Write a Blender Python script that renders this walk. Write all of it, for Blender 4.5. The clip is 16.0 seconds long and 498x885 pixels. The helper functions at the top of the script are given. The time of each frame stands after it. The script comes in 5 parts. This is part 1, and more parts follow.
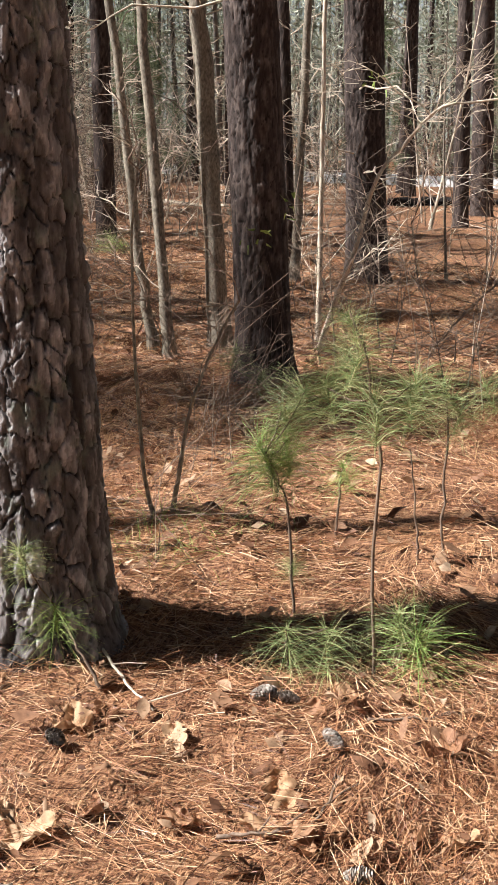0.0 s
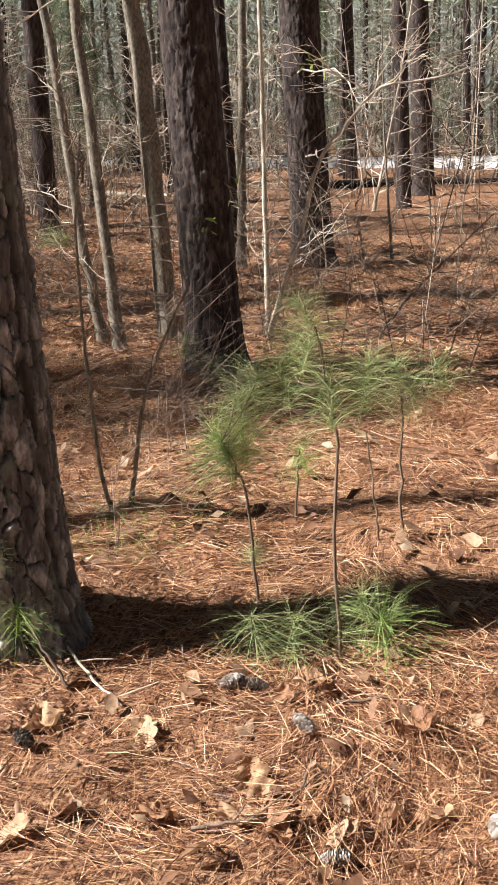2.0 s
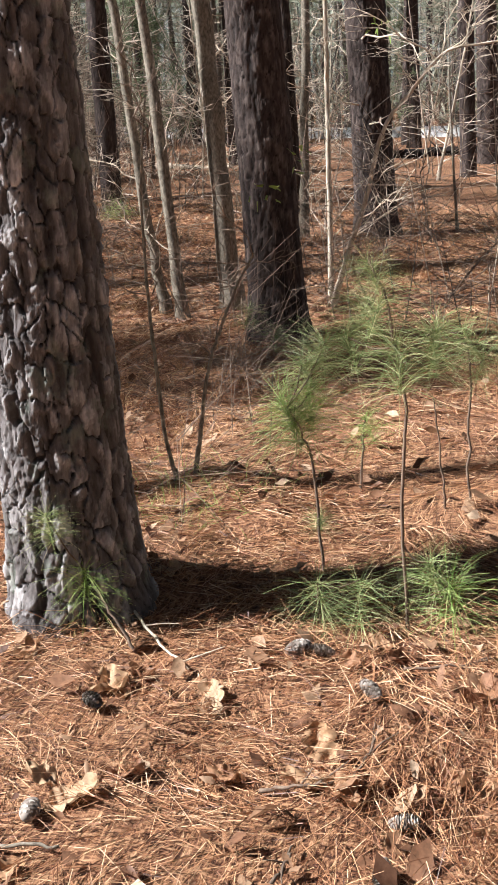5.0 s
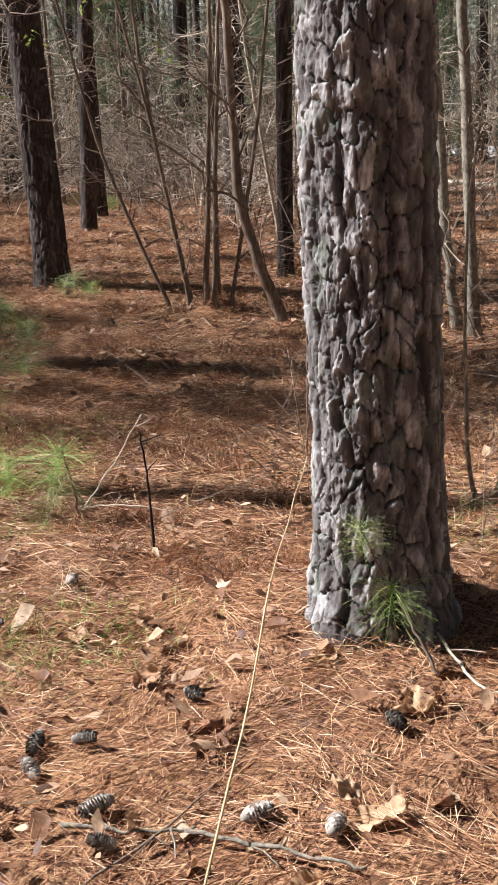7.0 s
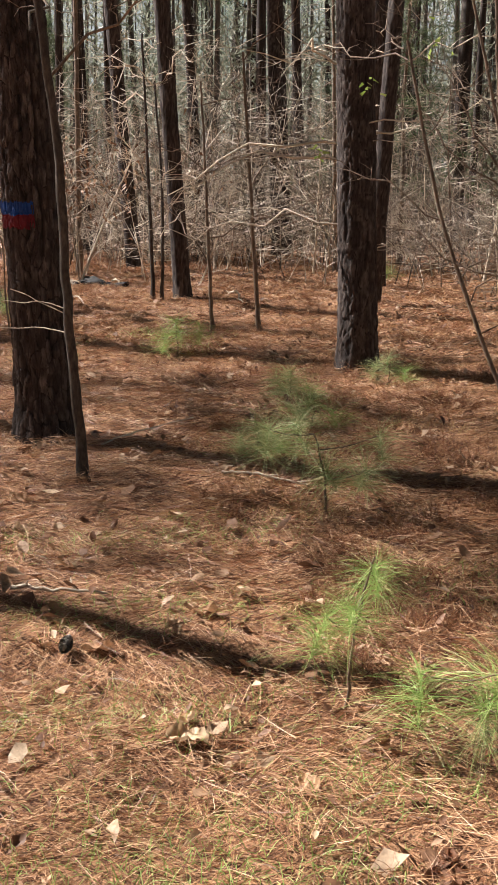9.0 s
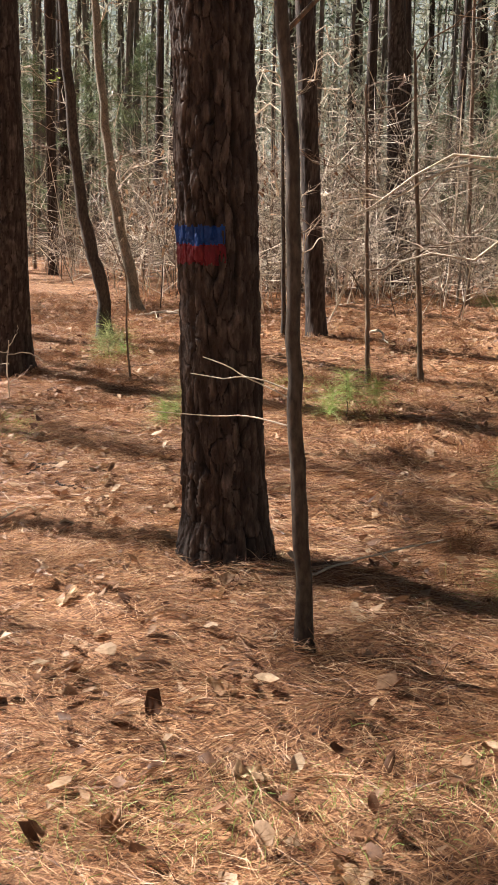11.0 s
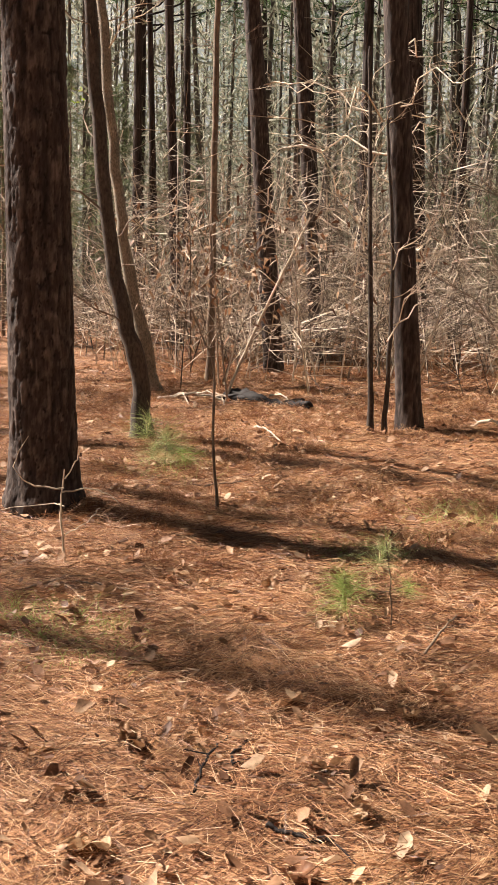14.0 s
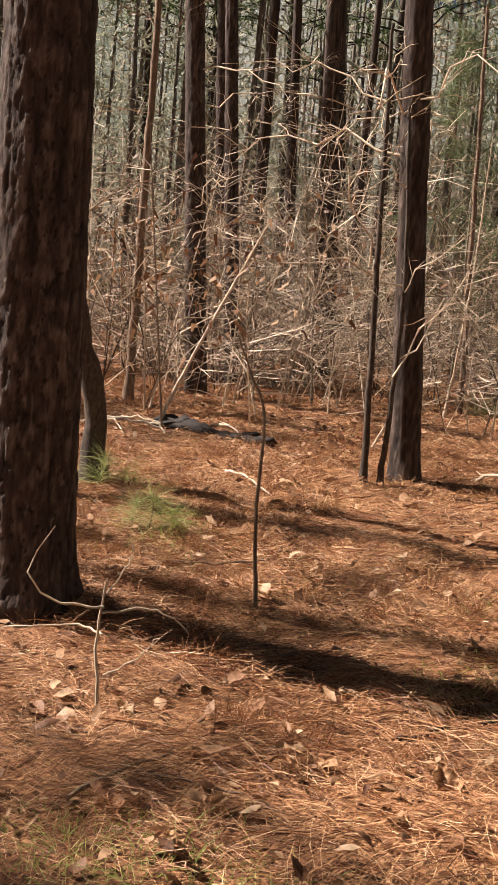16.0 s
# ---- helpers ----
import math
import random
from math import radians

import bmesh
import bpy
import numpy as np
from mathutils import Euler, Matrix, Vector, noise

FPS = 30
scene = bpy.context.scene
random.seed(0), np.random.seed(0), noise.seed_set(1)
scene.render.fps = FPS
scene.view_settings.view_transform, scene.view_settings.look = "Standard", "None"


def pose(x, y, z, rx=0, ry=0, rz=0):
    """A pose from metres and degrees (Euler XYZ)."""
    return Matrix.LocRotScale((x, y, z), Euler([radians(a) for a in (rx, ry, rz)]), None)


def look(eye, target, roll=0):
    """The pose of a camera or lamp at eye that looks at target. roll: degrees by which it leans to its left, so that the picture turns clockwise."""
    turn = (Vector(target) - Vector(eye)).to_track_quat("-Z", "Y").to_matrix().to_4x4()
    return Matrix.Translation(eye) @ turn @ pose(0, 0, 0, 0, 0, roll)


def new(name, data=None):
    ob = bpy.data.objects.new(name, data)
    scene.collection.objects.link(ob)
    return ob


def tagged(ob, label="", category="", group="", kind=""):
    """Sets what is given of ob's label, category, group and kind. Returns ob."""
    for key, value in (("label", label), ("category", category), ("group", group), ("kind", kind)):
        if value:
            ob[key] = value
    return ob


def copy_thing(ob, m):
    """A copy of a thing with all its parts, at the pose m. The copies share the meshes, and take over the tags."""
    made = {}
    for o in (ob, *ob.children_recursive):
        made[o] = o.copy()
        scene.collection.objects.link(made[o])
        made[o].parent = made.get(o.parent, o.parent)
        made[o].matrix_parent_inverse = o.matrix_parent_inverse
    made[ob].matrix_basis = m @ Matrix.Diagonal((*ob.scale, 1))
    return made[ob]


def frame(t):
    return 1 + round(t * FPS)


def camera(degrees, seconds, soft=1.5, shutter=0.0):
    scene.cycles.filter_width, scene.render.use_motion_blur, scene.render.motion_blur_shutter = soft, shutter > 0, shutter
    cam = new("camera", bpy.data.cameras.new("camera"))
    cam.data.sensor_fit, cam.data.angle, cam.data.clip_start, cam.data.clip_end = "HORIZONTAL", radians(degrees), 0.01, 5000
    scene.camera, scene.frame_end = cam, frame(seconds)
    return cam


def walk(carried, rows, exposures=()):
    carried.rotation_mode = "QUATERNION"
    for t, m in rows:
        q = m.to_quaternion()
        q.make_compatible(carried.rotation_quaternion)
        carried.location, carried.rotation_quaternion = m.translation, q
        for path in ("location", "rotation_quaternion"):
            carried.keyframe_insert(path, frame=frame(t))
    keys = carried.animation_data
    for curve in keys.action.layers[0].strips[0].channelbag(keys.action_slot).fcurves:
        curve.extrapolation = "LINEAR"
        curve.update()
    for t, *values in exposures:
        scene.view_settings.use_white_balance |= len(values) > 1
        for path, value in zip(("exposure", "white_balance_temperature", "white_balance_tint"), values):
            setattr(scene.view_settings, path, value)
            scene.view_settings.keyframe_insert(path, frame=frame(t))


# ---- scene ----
cam = camera(26.5, 16.0)
PATH = [
    (0, (0.958, 0.072, 1.626), (0.467, 1.933, 1.084), 0.6),
    (0.5, (0.943, 0.082, 1.637), (0.469, 1.947, 1.094), 0.6),
    (1, (0.942, 0.084, 1.632), (0.49, 1.953, 1.085), 0.3),
    (1.5, (0.945, 0.084, 1.633), (0.522, 1.957, 1.075), -0.6),
    (2, (0.951, 0.085, 1.621), (0.544, 1.96, 1.057), -1.5),
    (2.5, (0.96, 0.072, 1.619), (0.562, 1.948, 1.052), -2.1),
    (3, (0.951, 0.073, 1.621), (0.541, 1.946, 1.054), -2.4),
    (3.2, (0.952, 0.041, 1.624), (0.533, 1.911, 1.054), -2.4),
    (5.5, (0.925, 0.099, 1.588), (0.344, 1.911, 0.973), -2.5),
    (6, (0.917, 0.092, 1.598), (0.237, 1.871, 0.988), -2.4),
    (6.5, (0.831, 0.049, 1.596), (0.02, 1.778, 1.002), -1.7),
    (7, (0.708, 0.088, 1.568), (-0.248, 1.751, 1.0), -1.3),
    (7.5, (0.5, 0.316, 1.565), (-0.588, 1.908, 1.033), -0.6),
    (8, (0.14, 0.469, 1.531), (-1.064, 1.988, 1.04), -0.5),
    (8.5, (-0.293, 0.702, 1.522), (-1.562, 2.176, 1.058), -0.3),
    (9, (-0.808, 0.925, 1.526), (-2.117, 2.37, 1.078), 0.7),
    (9.5, (-1.316, 1.173, 1.527), (-2.654, 2.599, 1.106), 0.6),
    (10, (-1.816, 1.41, 1.5), (-3.19, 2.804, 1.089), 0.6),
    (10.2, (-2.009, 1.492, 1.484), (-3.396, 2.873, 1.071), 0.5),
    (12.3, (-4.152, 2.387, 1.564), (-5.591, 3.723, 1.189), 2.5),
    (12.5, (-4.368, 2.464, 1.542), (-5.799, 3.811, 1.169), 2.8),
    (13, (-4.929, 2.707, 1.529), (-6.338, 4.078, 1.16), 2.6),
    (13.5, (-5.43, 2.877, 1.515), (-6.851, 4.241, 1.167), 2.3),
    (14, (-5.963, 3.066, 1.509), (-7.321, 4.505, 1.214), 1.0),
    (14.5, (-6.451, 3.21, 1.505), (-7.742, 4.709, 1.209), 0.8),
    (15, (-7.011, 3.433, 1.506), (-8.198, 5.018, 1.225), 1.8),
    (15.5, (-7.524, 3.642, 1.469), (-8.656, 5.268, 1.193), 3.8),
    (16, (-8.071, 3.743, 1.517), (-9.196, 5.375, 1.249), 4.9),
]
walk(cam, [(t, look(eye, target, roll)) for t, eye, target, roll in PATH], [(0.0, 1.56, 5700, 10), (3.0, 1.54, 5650, 10), (6.0, 1.54, 5450, 10), (8.0, 1.5, 5550, 10), (10.0, 1.72, 6100, 10), (12.5, 1.95, 6000, 11), (14.0, 1.76, 6600, 15), (16.0, 1.54, 6800, 18)])

# ---------------------------------------------------------------- light
SUN_AZ = radians(198)      # towards the sun, from +x counter-clockwise
SUN_EL = radians(43)
world = bpy.data.worlds.new("sky")
scene.world = world
world.use_nodes = True
wn = world.node_tree.nodes
sky = wn.new("ShaderNodeTexSky")
sky.sky_type, sky.sun_disc = "NISHITA", False
sky.sun_elevation, sky.sun_rotation = SUN_EL, radians(90) - SUN_AZ
world.node_tree.links.new(sky.outputs[0], wn["Background"].inputs[0])
wn["Background"].inputs[1].default_value = 0.01
sun_data = bpy.data.lights.new("sun", "SUN")
sun_data.energy, sun_data.angle, sun_data.color = 5.0, radians(0.6), (1.0, 0.93, 0.83)
sun = new("sun", sun_data)
to_sun = Vector((math.cos(SUN_AZ) * math.cos(SUN_EL), math.sin(SUN_AZ) * math.cos(SUN_EL), math.sin(SUN_EL)))
sun.matrix_world = look(to_sun * 60, (0, 0, 0))

# ---------------------------------------------------------------- materials


def material(name, rough=0.8):
    m = bpy.data.materials.new(name)
    m.use_nodes = True
    nt = m.node_tree
    b = nt.nodes["Principled BSDF"]
    b.inputs["Roughness"].default_value = rough
    b.inputs["Specular IOR Level"].default_value = 0.25
    return m, nt, b


def noise_node(nt, scale, detail=4.0, coord="Object", stretch=None, rough=0.6, twist=0.0):
    tc = nt.nodes.new("ShaderNodeTexCoord")
    n = nt.nodes.new("ShaderNodeTexNoise")
    n.inputs["Scale"].default_value, n.inputs["Detail"].default_value, n.inputs["Roughness"].default_value = scale, detail, rough
    n.inputs["Distortion"].default_value = twist
    out = tc.outputs[coord]
    if stretch:
        mp = nt.nodes.new("ShaderNodeMapping")
        mp.inputs["Scale"].default_value = stretch
        nt.links.new(out, mp.inputs[0])
        out = mp.outputs[0]
    nt.links.new(out, n.inputs["Vector"])
    return n.outputs["Fac"]


def ramp(nt, fac, stops):
    r = nt.nodes.new("ShaderNodeValToRGB")
    while len(r.color_ramp.elements) < len(stops):
        r.color_ramp.elements.new(0.5)
    for e, (p, c) in zip(r.color_ramp.elements, stops):
        e.position, e.color = p, (*c, 1)
    nt.links.new(fac, r.inputs[0])
    return r.outputs[0]


def mixed(nt, fac, a, b, blend="MIX"):
    n = nt.nodes.new("ShaderNodeMix")
    n.data_type, n.blend_type = "RGBA", blend
    for sock, v in ((n.inputs[0], fac), (n.inputs[6], a), (n.inputs[7], b)):
        if isinstance(v, (int, float)):
            sock.default_value = v
        elif isinstance(v, tuple):
            sock.default_value = (*v, 1)
        else:
            nt.links.new(v, sock)
    return n.outputs[2]


def bump(nt, b, fac, strength, dist):
    n = nt.nodes.new("ShaderNodeBump")
    n.inputs["Strength"].default_value, n.inputs["Distance"].default_value = strength, dist
    nt.links.new(fac, n.inputs["Height"])
    nt.links.new(n.outputs[0], b.inputs["Normal"])


def attribute(nt, name):
    a = nt.nodes.new("ShaderNodeAttribute")
    a.attribute_name = name
    return a.outputs["Fac"]


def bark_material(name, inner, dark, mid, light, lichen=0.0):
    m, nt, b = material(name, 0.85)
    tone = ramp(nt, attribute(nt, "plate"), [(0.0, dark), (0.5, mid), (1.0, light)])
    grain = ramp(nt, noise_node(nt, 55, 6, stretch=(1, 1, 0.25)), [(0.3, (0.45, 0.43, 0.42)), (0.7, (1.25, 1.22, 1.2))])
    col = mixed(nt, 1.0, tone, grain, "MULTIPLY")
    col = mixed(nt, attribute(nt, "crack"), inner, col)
    if lichen:
        spot = ramp(nt, noise_node(nt, 9, 5), [(0.56, (0, 0, 0)), (0.66, (lichen,) * 3)])
        col = mixed(nt, spot, col, (0.24, 0.29, 0.2))
    nt.links.new(col, b.inputs["Base Color"])
    bump(nt, b, noise_node(nt, 110, 6, stretch=(1, 1, 0.35)), 0.9, 0.006)
    return m


def plain_bark(name, dark, light, scale=30, stretch=(1, 1, 0.2)):
    m, nt, b = material(name, 0.8)
    c = ramp(nt, noise_node(nt, scale, 5, stretch=stretch), [(0.3, dark), (0.7, light)])
    blotch = ramp(nt, noise_node(nt, 4, 3), [(0.35, (0.7, 0.7, 0.7)), (0.7, (1.2, 1.2, 1.2))])
    nt.links.new(mixed(nt, 1.0, c, blotch, "MULTIPLY"), b.inputs["Base Color"])
    bump(nt, b, noise_node(nt, scale * 2, 4, stretch=stretch), 0.6, 0.004)
    return m


def random_material(name, stops, per="island", rough=0.7, grain=0.0, through_light=0.0):
    m, nt, b = material(name, rough)
    if per == "island":
        g = nt.nodes.new("ShaderNodeNewGeometry")
        f = g.outputs["Random Per Island"]
    else:
        g = nt.nodes.new("ShaderNodeObjectInfo")
        f = g.outputs["Random"]
    c = ramp(nt, f, stops)
    if grain:
        c = mixed(nt, 1.0, c, ramp(nt, noise_node(nt, grain, 4), [(0.3, (0.6, 0.58, 0.55)), (0.7, (1.15, 1.15, 1.15))]), "MULTIPLY")
    nt.links.new(c, b.inputs["Base Color"])
    if through_light:
        tr = nt.nodes.new("ShaderNodeBsdfTranslucent")
        ms = nt.nodes.new("ShaderNodeMixShader")
        ms.inputs[0].default_value = through_light
        nt.links.new(c, tr.inputs[0])
        nt.links.new(b.outputs[0], ms.inputs[1])
        nt.links.new(tr.outputs[0], ms.inputs[2])
        nt.links.new(ms.outputs[0], nt.nodes["Material Output"].inputs[0])
    return m


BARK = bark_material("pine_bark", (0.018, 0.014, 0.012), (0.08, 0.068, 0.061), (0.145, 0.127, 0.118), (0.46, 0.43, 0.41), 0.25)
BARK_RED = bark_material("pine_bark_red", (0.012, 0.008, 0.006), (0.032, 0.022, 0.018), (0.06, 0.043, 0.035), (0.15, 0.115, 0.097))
HARDWOOD = plain_bark("hardwood_bark", (0.09, 0.07, 0.05), (0.34, 0.285, 0.21), 70, (1, 1, 0.45))
TWIG = plain_bark("twig_bark", (0.1, 0.066, 0.045), (0.27, 0.19, 0.13), 60)
PALE = plain_bark("pale_deadwood", (0.4, 0.315, 0.225), (0.7, 0.59, 0.45), 60)
DEADWOOD = plain_bark("dark_deadwood", (0.006, 0.004, 0.003), (0.025, 0.017, 0.013), 30)
DARKBARK = plain_bark("dark_hardwood_bark", (0.03, 0.022, 0.017), (0.11, 0.083, 0.064), 50, (1, 1, 0.4))
REED = plain_bark("dry_stalk", (0.4, 0.27, 0.13), (0.58, 0.42, 0.24), 20)
DRY = random_material("dry_needles", [(0.0, (0.05, 0.018, 0.01)), (0.2, (0.17, 0.07, 0.034)), (0.5, (0.39, 0.192, 0.092)), (0.8, (0.57, 0.335, 0.175)), (1.0, (0.7, 0.49, 0.3))], rough=0.45)
RUST = random_material("rusty_grass", [(0.0, (0.09, 0.035, 0.018)), (0.5, (0.24, 0.1, 0.045)), (1.0, (0.45, 0.24, 0.11))], rough=0.6, through_light=0.2)
BARETWIG = random_material("bare_twigs", [(0.0, (0.06, 0.043, 0.032)), (0.35, (0.17, 0.125, 0.09)), (0.65, (0.48, 0.38, 0.28)), (1.0, (0.85, 0.75, 0.6))], rough=0.7)
DRYGRASS = random_material("dry_grass", [(0.0, (0.25, 0.12, 0.05)), (0.5, (0.42, 0.24, 0.1)), (1.0, (0.55, 0.38, 0.19))], rough=0.6)
GREEN = random_material("green_needles", [(0.0, (0.12, 0.16, 0.055)), (0.5, (0.3, 0.35, 0.13)), (0.85, (0.5, 0.52, 0.24)), (1.0, (0.64, 0.55, 0.3))], rough=0.45, through_light=0.3)
DEEPGREEN = random_material("evergreen_needles", [(0.0, (0.06, 0.085, 0.04)), (0.6, (0.15, 0.19, 0.09)), (1.0, (0.3, 0.34, 0.18))], rough=0.5, through_light=0.3)
BRIGHT = random_material("bright_green_needles", [(0.0, (0.2, 0.3, 0.06)), (0.6, (0.33, 0.45, 0.12)), (1.0, (0.52, 0.55, 0.22))], rough=0.45, through_light=0.3)
CROWN = random_material("crown_needles", [(0.0, (0.035, 0.07, 0.025)), (0.5, (0.06, 0.11, 0.035)), (1.0, (0.11, 0.16, 0.055))], rough=0.5, through_light=0.3)
# haze and backlight of the distance are mixed into this pale greyish green
HAZYLEAF = random_material("far_foliage", [(0.0, (0.2, 0.213, 0.15)), (0.5, (0.32, 0.33, 0.235)), (0.8, (0.42, 0.415, 0.32)), (1.0, (0.5, 0.44, 0.35))], rough=0.6, through_light=0.35)
LEAF = random_material("dry_leaf", [(0.0, (0.1, 0.046, 0.025)), (0.4, (0.24, 0.12, 0.062)), (0.75, (0.42, 0.265, 0.155)), (1.0, (0.57, 0.415, 0.275))], rough=0.6, grain=60, through_light=0.2)
LEAF_ONE = random_material("large_dry_leaf", [(0.0, (0.18, 0.08, 0.04)), (0.35, (0.34, 0.175, 0.088)), (0.75, (0.46, 0.28, 0.15)), (1.0, (0.58, 0.41, 0.25))], "object", 0.6, 70, 0.2)
BUD = random_material("spring_leaf", [(0.0, (0.2, 0.28, 0.05)), (1.0, (0.4, 0.45, 0.12))], rough=0.5, through_light=0.4)
CONE = random_material("cone_scale", [(0.0, (0.1, 0.072, 0.052)), (0.5, (0.25, 0.2, 0.16)), (1.0, (0.5, 0.44, 0.37))], rough=0.8)


def ground_material():
    m, nt, b = material("needle_covered_soil", 0.9)
    fine = noise_node(nt, 60, 8, rough=0.75)
    streak_a = noise_node(nt, 110, 5, stretch=(1, 0.12, 1), twist=0.9)
    streak_b = noise_node(nt, 90, 5, stretch=(0.13, 1, 1), twist=0.9)
    st = nt.nodes.new("ShaderNodeMath")
    st.operation = "MAXIMUM"
    nt.links.new(streak_a, st.inputs[0])
    nt.links.new(streak_b, st.inputs[1])
    base = ramp(nt, st.outputs[0], [(0.36, (0.03, 0.013, 0.007)), (0.48, (0.15, 0.066, 0.032)), (0.58, (0.36, 0.185, 0.092)), (0.74, (0.58, 0.38, 0.21))])
    blot = ramp(nt, noise_node(nt, 1.3, 5), [(0.3, (0.62, 0.52, 0.45)), (0.5, (1, 1, 1)), (0.72, (1.15, 1.1, 0.95))])
    col = mixed(nt, 1.0, base, blot, "MULTIPLY")
    dark = ramp(nt, fine, [(0.36, (0.3, 0.24, 0.2)), (0.5, (1, 1, 1))])
    col = mixed(nt, 1.0, col, dark, "MULTIPLY")
    nt.links.new(col, b.inputs["Base Color"])
    bump(nt, b, st.outputs[0], 0.8, 0.02)
    return m


GROUND = ground_material()


def road_material():
    m, nt, b = material("pale_gravel", 0.9)
    c = ramp(nt, noise_node(nt, 6, 8, rough=0.75), [(0.3, (0.36, 0.34, 0.32)), (0.7, (0.58, 0.56, 0.54))])
    nt.links.new(c, b.inputs["Base Color"])
    return m


ROAD = road_material()


def paint_material(name, colour):
    m, nt, b = material(name, 0.6)
    c = ramp(nt, noise_node(nt, 45, 5, stretch=(1, 1, 0.4)), [(0.3, tuple(0.55 * v for v in colour)), (0.6, colour)])
    nt.links.new(c, b.inputs["Base Color"])
    bump(nt, b, noise_node(nt, 90, 5, stretch=(1, 1, 0.35)), 0.6, 0.005)
    return m


BLUE = paint_material("blue_paint", (0.008, 0.045, 0.2))
RED = paint_material("red_paint", (0.14, 0.008, 0.014))

# ---------------------------------------------------------------- mesh helpers
rng = np.random.default_rng(7)


def quads_mesh(name, verts, faces, mat, smooth=False):
    """A mesh from arrays of vertices (n, 3) and quads or triangles (m, 3 or 4)."""
    verts, faces = np.asarray(verts, np.float32), np.asarray(faces, np.int32)
    me = bpy.data.meshes.new(name)
    n, k = faces.shape
    me.vertices.add(len(verts))
    me.vertices.foreach_set("co", verts.ravel())
    me.loops.add(n * k)
    me.loops.foreach_set("vertex_index", faces.ravel())
    me.polygons.add(n)
    me.polygons.foreach_set("loop_start", np.arange(0, n * k, k, dtype=np.int32))
    me.polygons.foreach_set("loop_total", np.full(n, k, np.int32))
    me.update(calc_edges=True)
    me.materials.append(mat)
    if smooth:
        me.polygons.foreach_set("use_smooth", np.ones(n, bool))
    return me


def child(name, me, parent, label=""):
    ob = new(name, me)
    ob.parent = parent
    return tagged(ob, label)


def lattice(ix, iy, seed):
    h = np.sin(ix * 127.1 + iy * 311.7 + seed * 74.7) * 43758.5453
    return h - np.floor(h)


def value_noise(x, y, seed=0):
    ix, iy = np.floor(x), np.floor(y)
    fx, fy = x - ix, y - iy
    fx, fy = fx * fx * (3 - 2 * fx), fy * fy * (3 - 2 * fy)
    a, b = lattice(ix, iy, seed), lattice(ix + 1, iy, seed)
    c, d = lattice(ix, iy + 1, seed), lattice(ix + 1, iy + 1, seed)
    return (a * (1 - fx) + b * fx) * (1 - fy) + (c * (1 - fx) + d * fx) * fy


MOUNDS = [(-0.5, 3.02, 0.07, 0.42), (-6.28, 5.0, 0.06, 0.4), (-11.56, 7.1, 0.06, 0.45), (-0.77, 7.05, 0.06, 0.45),
          (-0.35, 4.25, 0.05, 0.3), (-4.2, 8.0, 0.08, 0.5), (-5.1, 4.7, 0.06, 0.45)]


RISES = [(-6.1, 8.2, 0.12), (-12.0, 11.7, 0.18), (-17.0, 15.2, 0.14), (-11.5, 7.0, 0.08), (-13.4, 9.5, 0.06), (-9.6, 10.8, -0.08), (-4.2, 8.0, -0.03),
         (-1.0, 7.5, 0.0), (-3.0, 4.5, 0.0), (-8.0, 5.5, 0.0), (-1.0, 13.0, 0.0)]


def height(x, y):
    x, y = np.asarray(x, float), np.asarray(y, float)
    lift, weight = 0.0, 0.25
    for px, py, pz in RISES:
        w = np.exp(-((x - px) ** 2 + (y - py) ** 2) / 4.5)
        lift, weight = lift + w * pz, weight + w
    z = 0.05 * (value_noise(x * 0.7, y * 0.7, 1) - 0.5) + 0.075 * (value_noise(x * 2.3, y * 2.3, 2) - 0.5) + 0.055 * (value_noise(x * 6, y * 6, 3) - 0.5)
    for mx, my, h, s in MOUNDS:
        z = z + h * np.exp(-((x - mx) ** 2 + (y - my) ** 2) / (2 * (s * 0.6) ** 2))
    far = np.hypot(x, y)
    z = z + 0.5 * (value_noise(x * 0.06, y * 0.06, 4) - 0.5) * np.clip((far - 18) / 30, 0, 1)
    up = np.clip((-0.64 * x + 0.77 * y - 57) / 60, 0, 1)
    return z + lift / weight + 2.6 * up * up * (3 - 2 * up)


def ground_z(x, y):
    return float(height(x, y))


def tube(path, radii, sides=6, cap=False):
    """Vertices and quads of a round tube along points."""
    path = np.asarray(path, float)
    n = len(path)
    tang = np.gradient(path, axis=0)
    tang /= np.linalg.norm(tang, axis=1)[:, None] + 1e-9
    ref = np.array([0.31, 0.17, 0.93]) if abs(tang[:, 2]).mean() < 0.8 else np.array([0.9, 0.4, 0.1])
    side = np.cross(tang, ref)
    side /= np.linalg.norm(side, axis=1)[:, None] + 1e-9
    up = np.cross(side, tang)
    a = np.arange(sides) / sides * 2 * np.pi
    ring = np.cos(a)[None, :, None] * side[:, None] + np.sin(a)[None, :, None] * up[:, None]
    v = (path[:, None] + ring * np.asarray(radii, float)[:, None, None]).reshape(-1, 3)
    i, j = np.meshgrid(np.arange(n - 1), np.arange(sides), indexing="ij")
    jn = (j + 1) % sides
    f = np.stack([i * sides + j, i * sides + jn, (i + 1) * sides + jn, (i + 1) * sides + j], -1).reshape(-1, 4)
    if cap:
        k = np.arange(sides)
        lid = np.stack([k * 0 + len(v), (k + 1) % sides, k, k * 0 + len(v) + 1], -1)
        end = np.stack([k * 0 + len(v) + 2, k + (n - 1) * sides, (k + 1) % sides + (n - 1) * sides, k * 0 + len(v) + 3], -1)
        v = np.concatenate([v, path[:1], path[:1], path[-1:], path[-1:]])
        f = np.concatenate([f, lid, end])
    return v, f


